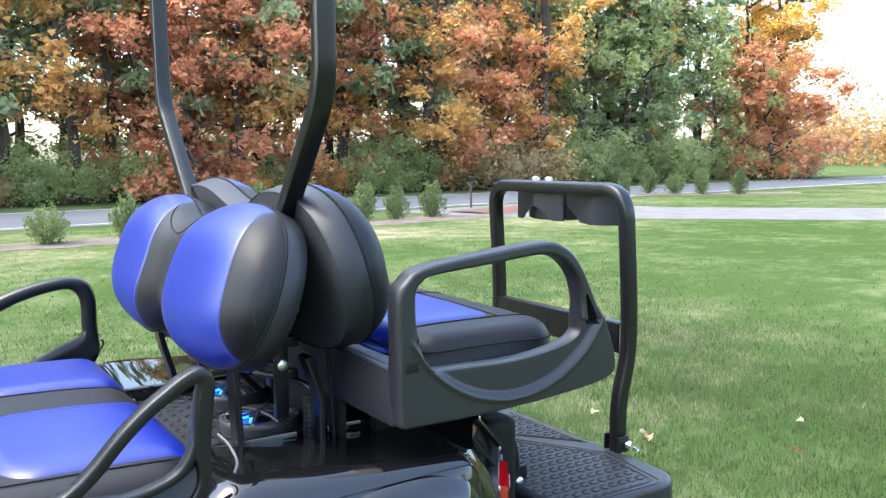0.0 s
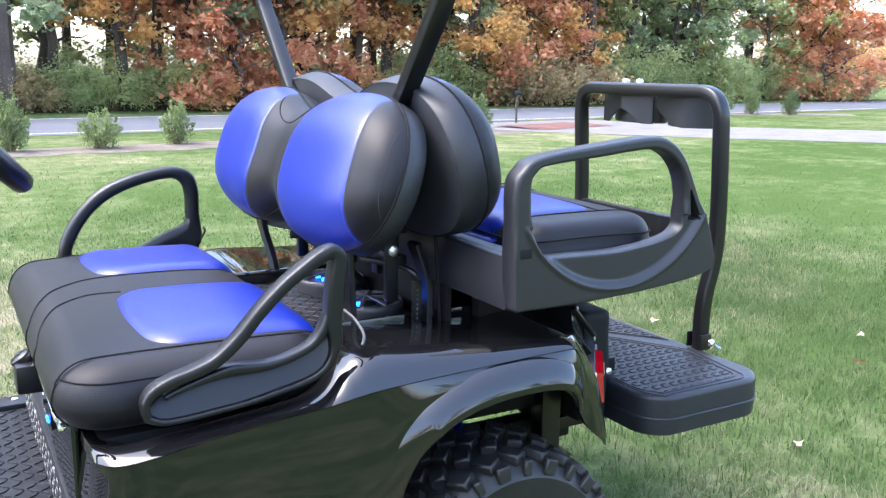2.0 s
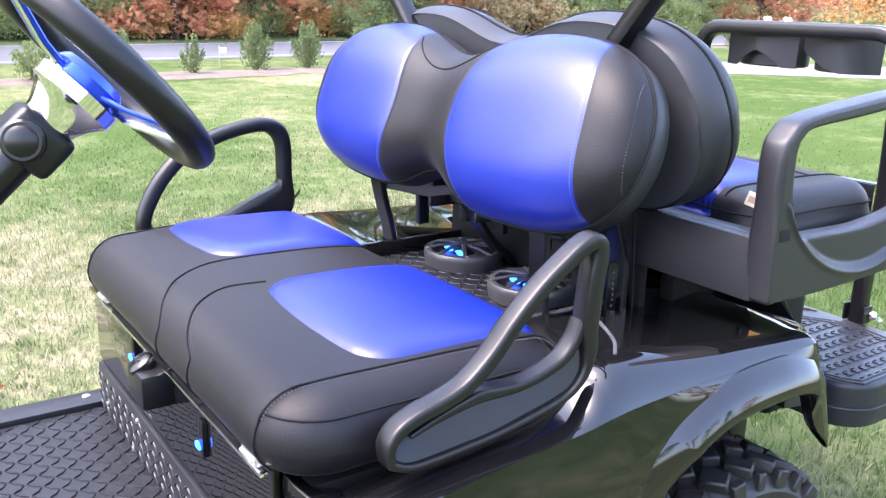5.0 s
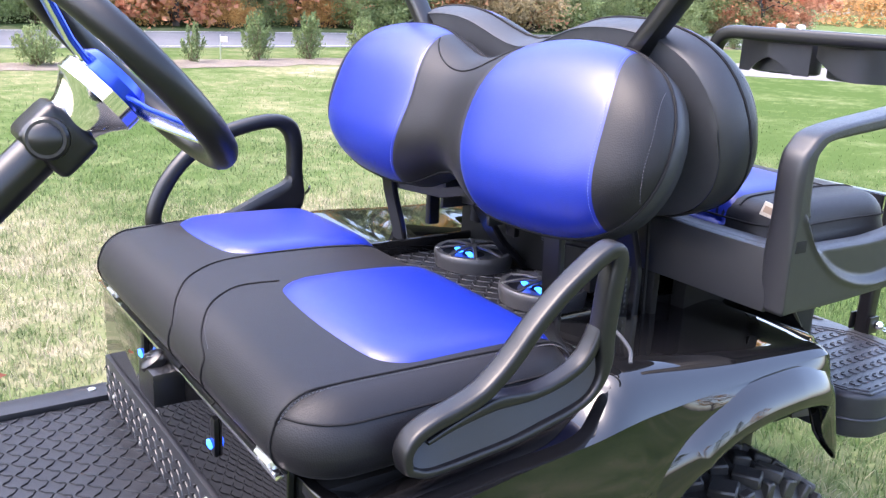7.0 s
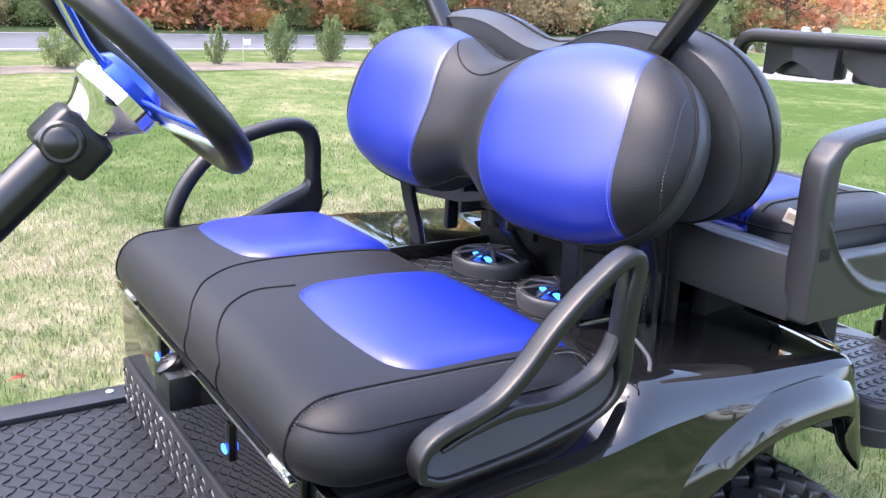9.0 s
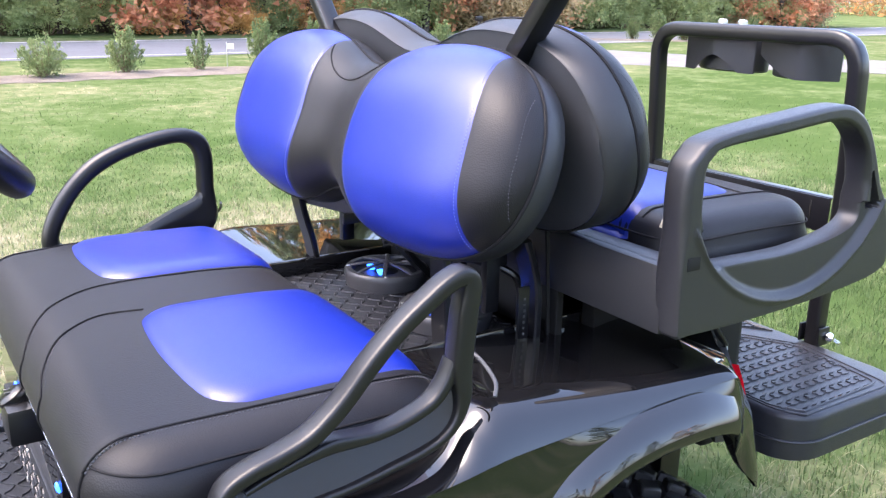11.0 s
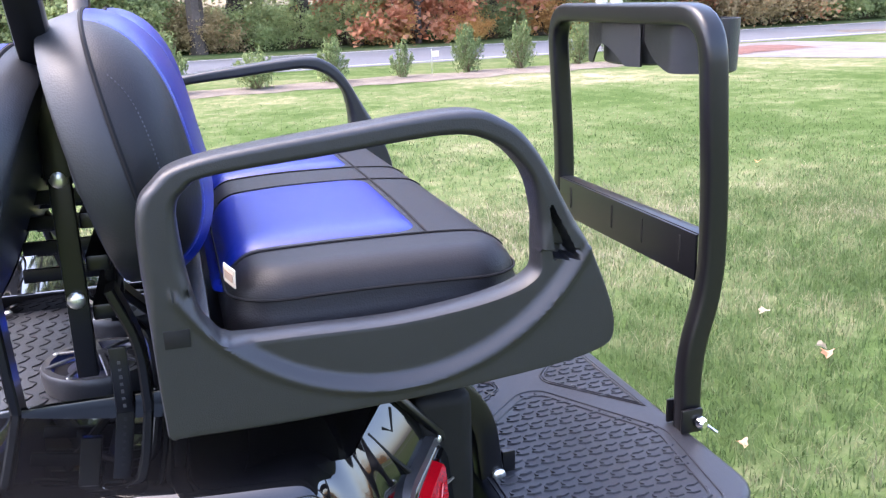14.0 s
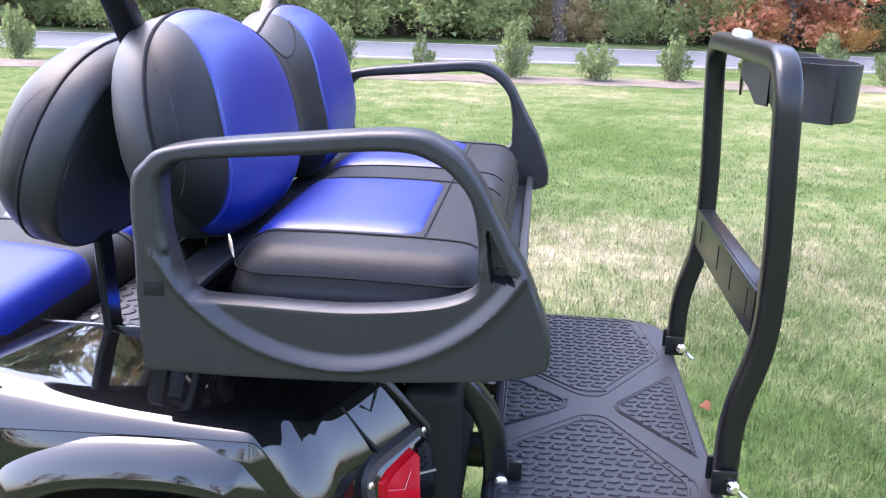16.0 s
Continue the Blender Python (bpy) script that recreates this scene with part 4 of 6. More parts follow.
# trunk floor behind the front seat ---------------------------------------------
tf = cpart("trunk_mat", box((0.47, 0.02, 0.725), (0.32, 0.58, 0.02), 0.004), M_MAT, None, "black diamond mat behind the seat")
pts = []
for i in range(13):
    for j in range(24):
        pts.append(((0.325 + i * 0.0245, -0.255 + j * 0.0235, 0.7348), radians(38 if (i + j) % 2 else -38)))
tread_part("tread_pattern", pts, (0.0145, 0.0042), M_MAT, tf)
tw = bmesh.new()
add_box(tw, (0.645, 0, 0.80), (0.016, 0.62, 0.12), 0.004)
add_box(tw, (0.47, 0.405, 0.73), (0.34, 0.24, 0.02), 0.004)
add_box(tw, (0.47, -0.405, 0.71), (0.34, 0.24, 0.02), 0.004)
cpart("trunk_wall", tw, M_DARK, None)


def speaker(cx, cy):
    z = 0.737
    sp = cpart("speaker", turned([(0, 0.085), (0.020, 0.088), (0.030, 0.088), (0.034, 0.085), (0.034, 0.074), (0.022, 0.068)], (cx, cy, z), (0, 0, 1), 40), M_GREYMETAL, None, "round grey speaker with a spoked grille and blue light")
    cpart("cone", turned([(0.0, 0.072), (0.012, 0.070), (0.008, 0.03), (0.014, 0.015), (0.016, 0.002)], (cx, cy, z + 0.012), (0, 0, 1), 30), M_DARK, sp)
    for a in range(8):
        t = radians(a * 45 + 12)
        d = Vector((math.cos(t), math.sin(t), 0))
        o = Vector((cx, cy, z + 0.036))
        cpart("spoke", tube([o + d * 0.080 - Vector((0, 0, 0.003)), o + d * 0.045 + Vector((0, 0, 0.004)), o + d * 0.012 + Vector((0, 0, 0.006))], ring_profile(0.009, 0.005, 0.0015, 1), side=d.cross(Vector((0, 0, 1)))), M_GREYMETAL, sp)
    cpart("hub", turned([(0, 0.014), (0.008, 0.013), (0.011, 0.006)], (cx, cy, z + 0.036), (0, 0, 1), 18), M_GREYMETAL, sp)
    led = bmesh.new()
    for yy in (-0.022, 0.020):
        for k in range(3):
            add_box(led, (cx - 0.030 + 0.004 * k, cy + yy + (k - 1) * 0.010, z + 0.030), (0.012, 0.011, 0.004), 0.002)
    cpart("light", led, M_LED, sp, "glowing blue light under the grille")
    bolts(sp, [((cx + 0.080 * math.cos(radians(a)), cy + 0.080 * math.sin(radians(a)), z + 0.033), (0, 0, 1)) for a in (60, 150, 240, 330)], 0.004, 0.003, None, "screw")


speaker(0.550, 0.138)
speaker(0.530, -0.122)

# frame between the seat backs ---------------------------------------------------
flat = ring_profile(0.045, 0.012, 0.003, 1)
for ye, yk, zk, yt in ((-0.262, -0.500, 1.458, -0.510), (0.272, 0.565, 1.488, 0.575)):
    post = cpart("roof_post", tube(rounded_path([(0.528, ye, 1.08), (0.528, ye, 1.178), (0.528, yk, zk), (0.522, yt, 2.05)], 0.06, 6), ring_profile(0.040, 0.032, 0.007, 2), side=(1, 0, 0)), M_TUBE, None, "black steel roof post cranked outwards")
    cpart("post_foot", box((0.526, ye, 0.98), (0.028, 0.018, 0.36), 0.003), M_TUBE, post)
    bolts(post, [((0.526, ye - 0.010, z), (0, -1, 0)) for z in (0.913, 1.078)], 0.012, 0.008)
fr = bmesh.new()
for z in (0.885, 0.955, 1.015, 1.075, 1.135):
    add_box(fr, (0.556, 0.01, z), (0.030, 0.52, 0.022), 0.003)
for y in (-0.12, 0.02, 0.15):
    add_box(fr, (0.560, y, 1.0), (0.014, 0.030, 0.34), 0.003)
lat = cpart("back_frame", fr, M_TUBE, None, "black bolted steel frame between the seat backs")
bolts(lat, [((0.55, -0.20, 1.13), (0.1, -1, 0)), ((0.55, -0.20, 1.075), (-1, -0.3, 0)), ((0.572, -0.235, 1.150), (-0.5, -1, 0)), ((0.572, -0.235, 1.092), (-0.5, -1, 0)), ((0.572, -0.235, 1.022), (-0.5, -1, 0)), ((0.55, -0.20, 0.955), (0.1, -1, 0)), ((0.55, -0.08, 1.015), (-1, -0.3, 0)), ((0.55, 0.06, 1.015), (-1, -0.3, 0))], 0.010, 0.012)
for y in (-0.06, 0.10):
    for z in (0.895, 0.938, 0.977, 1.016, 1.056, 1.099):
        cpart("slotted_strap", box((0.525 + (z - 1.0) * 0.12, y, z), (0.165, 0.010, 0.021), 0.002), M_TUBE, lat)
# stays under the front seat back
for pth in ([(0.460, 0.295, 0.735), (0.450, 0.295, 0.80), (0.425, 0.295, 0.88), (0.415, 0.295, 0.94)], [(0.640, 0.080, 0.735), (0.560, 0.078, 0.815), (0.470, 0.072, 0.95)], [(0.432, -0.262, 0.735), (0.428, -0.262, 0.80), (0.422, -0.262, 0.94)], [(0.600, -0.285, 0.735), (0.600, -0.285, 0.85), (0.57, -0.285, 0.93)]):
    cpart("back_stay", tube(rounded_path(pth, 0.04), ring_profile(0.014, 0.046, 0.003, 1), side=(1, 0, 0)), M_TUBE, lat)
cpart("stay_bar", tube([(0.425, 0.300, 0.908), (0.492, 0.066, 0.908)], ring_profile(0.034, 0.010, 0.002, 1), side=(0, 0, 1)), M_TUBE, lat)
cpart("brace_rod", tube(rounded_path([(0.615, -0.235, 0.745), (0.612, -0.237, 0.84), (0.58, -0.21, 0.862), (0.52, -0.12, 0.868)], 0.025), circle_profile(0.007, 8)), M_TUBE, lat)
for pth in ([(0.628, -0.30, 0.74), (0.618, -0.298, 0.92), (0.60, -0.29, 1.10)],):
    cpart("cable", tube(spline(pth, 14), circle_profile(0.004, 6)), M_DARK, lat)
plate = cpart("bracket_plate", box((0.570, -0.300, 0.795), (0.024, 0.006, 0.11), 0.003), M_TUBE, lat, "black upright bracket with pale lettering")
for k, w in enumerate((0.010, 0.006, 0.010, 0.008, 0.010, 0.006, 0.008)):
    cpart("letter_bar", box((0.570, -0.3038, 0.765 + k * 0.0105), (0.004, 0.0012, w * 0.5), 0.0), M_LETTER, plate)
bolts(lat, [((0.36, -0.19, 0.742), (0, 0, 1)), ((0.60, -0.26, 0.745), (0, 0, 1)), ((0.34, 0.25, 0.742), (0, 0, 1))], 0.008, 0.006)

# rear step, its stays and the grab bar --------------------------------------------
def step_bm():
    c = Cushion(1.075, 1.470, -0.515, 0.510, 0.452, 0.556, 0.014, 0.085, 0.0)
    return c.bm(belly=0.0)


step = cpart("rear_step", step_bm(), M_STEP, None, "black moulded foot step with a tread pattern")
cpart("rim_line", tube([(x, y, 0.498) for x, y in Cushion(1.075, 1.470, -0.515, 0.510, 0, 1, 0.014, 0.085, 0).ring(-0.001)], circle_profile(0.003, 6), closed=True), M_STEP, step)
SX, SY = 1.262, 0.0
regions = [
    [(1.10, -0.11), (1.10, 0.11), (1.215, 0.012), (1.215, -0.012)],
    [(1.438, -0.16), (1.438, 0.16), (1.320, 0.014), (1.320, -0.014)],
    [(1.13, -0.49), (1.385, -0.485), (1.415, -0.27), (1.285, -0.065), (1.245, -0.065), (1.10, -0.20), (1.095, -0.44)],
    [(1.13, 0.49), (1.385, 0.485), (1.415, 0.27), (1.285, 0.065), (1.245, 0.065), (1.10, 0.20), (1.095, 0.44)],
]


def inside(p, poly):
    c = False
    for i in range(len(poly)):
        (x0, y0), (x1, y1) = poly[i - 1], poly[i]
        if (y0 > p[1]) != (y1 > p[1]) and p[0] < (x1 - x0) * (p[1] - y0) / (y1 - y0) + x0:
            c = not c
    return c


pts, dots = [], []
for i in range(28):
    for j in range(52):
        x, y = 1.085 + i * 0.0142 * 1.0, -0.50 + j * 0.0196
        if any(inside((x, y), r) for r in regions):
            if i % 2 == 0:
                pts.append(((x + (0.007 if j % 2 else -0.003), y, 0.5558), radians(90 + (8 if j % 2 else -8))))
            elif j % 2 == 0:
                dots.append(((x + 0.007, y + 0.0098, 0.5558), radians(20)))
tread_part("tread_pattern", pts, (0.0125, 0.0038), M_STEP, step, h=0.003)
tread_part("tread_dots", dots, (0.006, 0.0030), M_STEP, step, h=0.003)
for r in regions:
    for grow, rad in ((1.0, 0.0028), (1.10, 0.0022)):
        cx, cy = sum(p[0] for p in r) / len(r), sum(p[1] for p in r) / len(r)
        q = [(cx + (x - cx) * grow, cy + (y - cy) * grow) for x, y in r]
        q = [(min(1.458, max(1.088, x)), min(0.497, max(-0.502, y))) for x, y in q]
        loop = rounded_path([(*q[0], 0.5565)] + [(*p, 0.5565) for p in q[1:]] + [(*q[0], 0.5565)], 0.025, 4)
        cpart("rim_line", tube(loop[:-1], circle_profile(rad, 6), closed=True), M_STEP, step)
bolts(step, [((*p, 0.556), (0, 0, 1)) for p in ((1.13, -0.30), (1.40, -0.36), (1.13, 0.30), (1.40, 0.36), (1.20, -0.03), (1.36, -0.05))], 0.006, 0.003, M_TUBE, "screw")
for sg in (-1, 1):
    st = cpart("step_stay", tube(rounded_path([(0.93, sg * 0.295, 0.80), (1.02, sg * 0.295, 0.735), (1.085, sg * 0.295, 0.665), (1.100, sg * 0.295, 0.53)], 0.05), ring_profile(0.040, 0.040, 0.006, 2), side=(0, 1, 0)), M_TUBE, None, "black square steel stay under the step")
    b = bmesh.new()
    add_bolt(b, (1.106, sg * 0.295 - 0.021, 0.560), (0, -1, 0), 0.011, 0.008)
    cpart("bolt", b, M_STEEL, st)
    cpart("lug", box((1.128, sg * 0.30, 0.566), (0.022, 0.012, 0.05), 0.003), M_TUBE, st)
hb = bmesh.new()
add_box(hb, (1.16, 0, 0.44), (0.62, 0.06, 0.05), 0.006)
add_box(hb, (1.16, -0.29, 0.446), (0.50, 0.04, 0.03), 0.004)
add_box(hb, (1.16, 0.29, 0.446), (0.50, 0.04, 0.03), 0.004)
cpart("step_frame", hb, M_TUBE, step)

YL, YR = -0.272, 0.312
bar_path = rounded_path([(1.470, YL, 0.555), (1.468, YL, 0.690), (1.503, YL, 0.810), (1.503, YL, 0.950), (1.484, YL, 1.250), (1.484, YR, 1.250), (1.503, YR, 0.950), (1.503, YR, 0.810), (1.468, YR, 0.690), (1.470, YR, 0.555)], 0.075, 7)
gb = cpart("grab_bar", tube(bar_path, ring_profile(0.038, 0.036, 0.009, 3), side=(1, 0, 0)), M_TUBE, None, "black tubular steel grab bar behind the rear step")
cb = cpart("cross_channel", box((1.486, 0.02, 0.855), (0.005, 0.545, 0.080), 0.001), M_TUBE, gb, "black folded steel channel with slots")
cpart("flange", box((1.5015, 0.02, 0.8945), (0.026, 0.545, 0.004), 0.001), M_TUBE, cb)
cpart("flange", box((1.5015, 0.02, 0.8155), (0.026, 0.545, 0.004), 0.001), M_TUBE, cb)
for y in (0.235, 0.045, -0.075, -0.205):
    cpart("slot", box((1.4835, y, 0.860), (0.0025, 0.005, 0.046), 0.0008), M_DARK, cb, "narrow dark slot")
bolts(gb, [((1.484, y, 1.268), (0, 0, 1)) for y in (0.105, 0.045)], 0.012, 0.011)
for y in (YL, YR):
    for off in (-0.024, 0.024):
        cpart("socket_lug", box((1.464, y + off, 0.580), (0.040, 0.007, 0.044), 0.004), M_TUBE, gb, "black pin bracket")
    b = bmesh.new()
    add_bolt(b, (1.476, y - 0.029, 0.578), (0.2, -1, 0), 0.011, 0.014)
    pin = [(1.484, y - 0.036, 0.576), (1.496, y - 0.046, 0.566), (1.506, y - 0.044, 0.558), (1.502, y - 0.036, 0.560), (1.486, y - 0.034, 0.572)]
    sweep(b, spline(pin, 14), circle_profile(0.0024, 6))
    cpart("retaining_pin", b, M_CHROME, gb, "bright wire clip pin")


def cup_holder(y0, y1, zt, zb_, flip):
    """A bent sheet apron with a round cup well behind it."""
    yc, hy = (y0 + y1) / 2, (y1 - y0) / 2
    bm = bmesh.new()
    rows = []
    for k in np.linspace(-1, 1, 41):
        if flip:
            xf = 1.520 + 0.012 * k * k + 0.085 * max(0, -k - 0.20) ** 2
            low = zb_ + 0.052 * max(0, (k + 0.25) / 1.25) ** 1.5
        else:
            xf = 1.508 + 0.026 * abs(k) ** 1.2
            low = zb_ + 0.042 * max(0, 1 - (abs(k) / 0.62) ** 1.5) ** 0.9
        rows.append([(xf - 0.002, yc + k * hy, zt), (xf - 0.002, yc + k * hy, (zt + low) / 2), (xf - 0.002, yc + k * hy, low), (xf + 0.002, yc + k * hy, low), (xf + 0.002, yc + k * hy, zt)])
    grid_faces(bm, rows)
    ob = cpart("cup_holder", bm, M_PLASTIC, gb, "charcoal plastic cup holder")
    n = 30
    rings = []
    for r, z in ((0.057, zt), (0.055, zb_ + 0.004), (0.050, zb_), (0.0, zb_), (0.0, zb_ + 0.006), (0.050, zb_ + 0.008), (0.052, zt)):
        rings.append([(1.588 + r * math.cos(2 * math.pi * a / n), yc + (r / 0.057 * hy * 0.97) * math.sin(2 * math.pi * a / n), z) for a in range(n)])
    rings.append(rings[0])
    b2 = bmesh.new()
    grid_faces(b2, rings, wrap=True)
    bmesh.ops.remove_doubles(b2, verts=b2.verts, dist=0.0002)
    cpart("cup_well", b2, M_PLASTIC, ob)
    cpart("hanger", box((1.515, yc, zt + 0.006), (0.04, 0.06, 0.005), 0.001), M_TUBE, ob, "black mounting strap")


cup_holder(0.036, 0.255, 1.236, 1.148, 0)
cup_holder(-0.165, 0.018, 1.238, 1.146, 1)

# tail lamps, wheels and underbody ---------------------------------------------------
def tail_lamp(sg):
    n = Vector((0.78, -0.62, 0.08)).normalized()
    o = Vector((0.905, -0.478, 0.655)) + n * 0.012
    t = Vector((0.62, 0.78, 0)).normalized()
    up = n.cross(t) if n.cross(t).z > 0 else t.cross(n)

    def plate(poly, d0, d1, grow=1.0):
        bm = bmesh.new()
        c = (sum(p[0] for p in poly) / len(poly), sum(p[1] for p in poly) / len(poly))
        q = [(c[0] + (a - c[0]) * grow, c[1] + (b - c[1]) * grow) for a, b in poly]
        lo = [bm.verts.new(o + t * a + up * b + n * d0) for a, b in q]
        hi = [bm.verts.new(o + t * (c[0] + (a - c[0]) * 0.94) + up * (c[1] + (b - c[1]) * 0.94) + n * d1) for a, b in q]
        bm.faces.new(hi)
        bm.faces.new(lo[::-1])
        for i in range(len(q)):
            bm.faces.new((lo[i - 1], lo[i], hi[i], hi[i - 1]))
        if sg > 0:
            bmesh.ops.scale(bm, vec=(1, -1, 1), verts=bm.verts)
        return bm

    outline = [(-0.010, -0.010), (0.000, 0.006), (0.016, 0.018), (0.100, 0.042), (0.114, 0.036), (0.172, -0.066), (0.174, -0.078), (0.139, -0.100), (0.060, -0.130), (0.004, -0.112), (-0.010, -0.030)]
    b = cpart("tail_lamp", plate(outline, -0.030, 0.006), M_GREYMETAL, None, "red tail lamp in a grey triangular bezel")
    cpart("bezel_inset", plate([(0.006, -0.014), (0.020, 0.003), (0.098, 0.026), (0.110, 0.024), (0.165, -0.068), (0.136, -0.092), (0.060, -0.118), (0.010, -0.104)], 0.004, 0.0075), M_PAINT, b)
    cpart("red_lens", plate([(0.014, -0.020), (0.030, -0.006), (0.078, 0.014), (0.086, 0.004), (0.084, -0.070), (0.050, -0.100), (0.020, -0.096), (0.014, -0.050)], 0.007, 0.024), M_RED, b, "glossy red lens")
    cpart("clear_lens", plate([(0.089, 0.012), (0.108, 0.020), (0.158, -0.064), (0.132, -0.086), (0.088, -0.072)], 0.007, 0.013), M_PAINT, b)

    def at(a, c, d):
        q = o + t * a + up * c + n * d
        return (q.x, q.y * (-1 if sg > 0 else 1), q.z)

    cpart("lens_bar", tube([at(0.084, -0.030, 0.015), at(0.146, -0.042, 0.014)], circle_profile(0.0025, 6)), M_STEEL, b)
    cpart("lens_mark", tube([at(0.020, -0.030, 0.023), at(0.050, -0.038, 0.0255), at(0.064, -0.012, 0.0255)], ring_profile(0.004, 0.002, 0.0005, 1)), M_RED, b)
    nn = Vector((n.x, n.y * (-1 if sg > 0 else 1), n.z))
    bolts(b, [(at(*q), nn) for q in ((0.110, 0.031, 0.006), (0.164, -0.066, 0.006), (0.001, -0.020, 0.006))], 0.006, 0.004, None, "screw")
    # trims on the sloping corner of the body above the lamp
    cpart("trim_strip", tube([at(-0.010, 0.092, -0.041), at(0.008, 0.054, -0.022), at(0.026, 0.022, -0.004)], ring_profile(0.010, 0.005, 0.001, 1), side=nn), M_DARK, body)
    cpart("trim_strip", tube([at(0.020, 0.086, -0.037), at(0.034, 0.075, -0.031), at(0.054, 0.100, -0.040)], ring_profile(0.012, 0.006, 0.001, 1), side=nn), M_DARK, body)
    cpart("edge_trim", tube([at(0.068, 0.117, -0.038), at(0.116, 0.036, 0.006), at(0.172, -0.072, 0.008)], ring_profile(0.014, 0.012, 0.004, 2), side=nn), M_TUBE, body)
    bolts(body, [(at(0.066, 0.116, -0.030), nn)], 0.006, 0.004, None, "screw")
    return b


tail_lamp(-1)
tail_lamp(1)


def wheel(cy, out):
    R, W = 0.270, 0.21
    cx, cz = 0.655, 0.270
    prof = [(-W / 2 + 0.012, 0.150), (-W / 2, 0.19), (-W / 2 - 0.006, 0.220), (-W / 2 + 0.012, 0.247), (-W / 2 + 0.035, R - 0.016), (0, R - 0.012), (W / 2 - 0.035, R - 0.016), (W / 2 - 0.012, 0.247), (W / 2 + 0.006, 0.220), (W / 2, 0.19), (W / 2 - 0.012, 0.150)]
    w = cpart("wheel", turned([(-0.075, 0.14), (-0.07, 0.153), (0.07, 0.153), (0.075, 0.14)], (cx, cy, cz), (0, 1, 0), 36), M_TUBE, None, "black alloy wheel with an all-terrain tyre")
    cpart("tyre", turned(prof, (cx, cy, cz), (0, 1, 0), 64), M_RUBBER, w, "knobbly all-terrain tyre")
    bm = bmesh.new()
    for k in range(26):
        for row, (yo, L, tw) in enumerate(((-0.070, 0.050, 0.5), (-0.022, 0.036, -0.6), (0.024, 0.036, 0.6), (0.072, 0.050, -0.5))):
            a = 2 * math.pi * (k + (0.5 if row in (1, 3) else 0) + 0.12 * row) / 26
            rr = R - (0.008 if row in (1, 2) else 0.013)
            o = Vector((cx + rr * math.sin(a), cy + yo, cz + rr * math.cos(a)))
            m = Matrix.Rotation(a, 3, "Y") @ Matrix.Rotation(tw, 3, "Z")
            add_box(bm, o, (0.034 if row in (1, 2) else 0.040, L, 0.022), 0.0035, m, 1)
        for sd in (-1, 1):
            a = 2 * math.pi * (k + 0.3) / 26
            rr = 0.242
            o = Vector((cx + rr * math.sin(a), cy + sd * (W / 2 - 0.004), cz + rr * math.cos(a)))
            add_box(bm, o, (0.030 if k % 2 else 0.018, 0.020, 0.034), 0.003, Matrix.Rotation(a, 3, "Y"), 1)
    tagged(cpart("tread_pattern", bm, M_RUBBER, w), kind="stuff")


wheel(-0.485, -1)
wheel(0.485, 1)
ub = bmesh.new()
add_box(ub, (0.65, 0, 0.31), (0.10, 0.80, 0.10), 0.02)
add_box(ub, (0.47, -0.24, 0.42), (1.13, 0.05, 0.07), 0.008)
add_box(ub, (0.47, 0.24, 0.42), (1.13, 0.05, 0.07), 0.008)
add_box(ub, (0.55, 0, 0.60), (0.74, 0.70, 0.16), 0.02)
add_box(ub, (0.94, 0, 0.50), (0.05, 0.62, 0.10), 0.01)
cpart("underbody", ub, M_DARK, None, "black chassis rails and rear axle")
cpart("shock_absorber", turned([(0, 0.02), (0.02, 0.032), (0.2, 0.032), (0.22, 0.02)], (0.62, -0.34, 0.36), (0.1, 0.05, 1), 20), M_ANOD, None, "blue shock absorber")
ext = bmesh.new()
add_box(ext, (0.885, -0.36, 0.50), (0.055, 0.05, 0.20), 0.008)
add_box(ext, (0.90, -0.36, 0.40), (0.09, 0.05, 0.05), 0.008, Euler((0, 0.5, 0)).to_matrix())
cpart("bumper_bracket", ext, M_TUBE, None)
seat_leg = bmesh.new()
for y in (-0.30, 0.30):
    add_box(seat_leg, (0.82, y, 0.80), (0.20, 0.035, 0.11), 0.006)
add_box(seat_leg, (0.93, 0, 0.80), (0.10, 0.62, 0.10), 0.01)
cpart("seat_support", seat_leg, M_DARK, None, "black steel rear seat support")
cpart("rear_box", box((0.995, 0.0, 0.615), (0.09, 0.80, 0.27), 0.02, None, 3), M_DARK, None, "black box behind the rear bodywork")
cpart("storage_tub", box((1.00, 0.02, 0.755), (0.13, 0.50, 0.17), 0.03, None, 3), M_DARK, None)

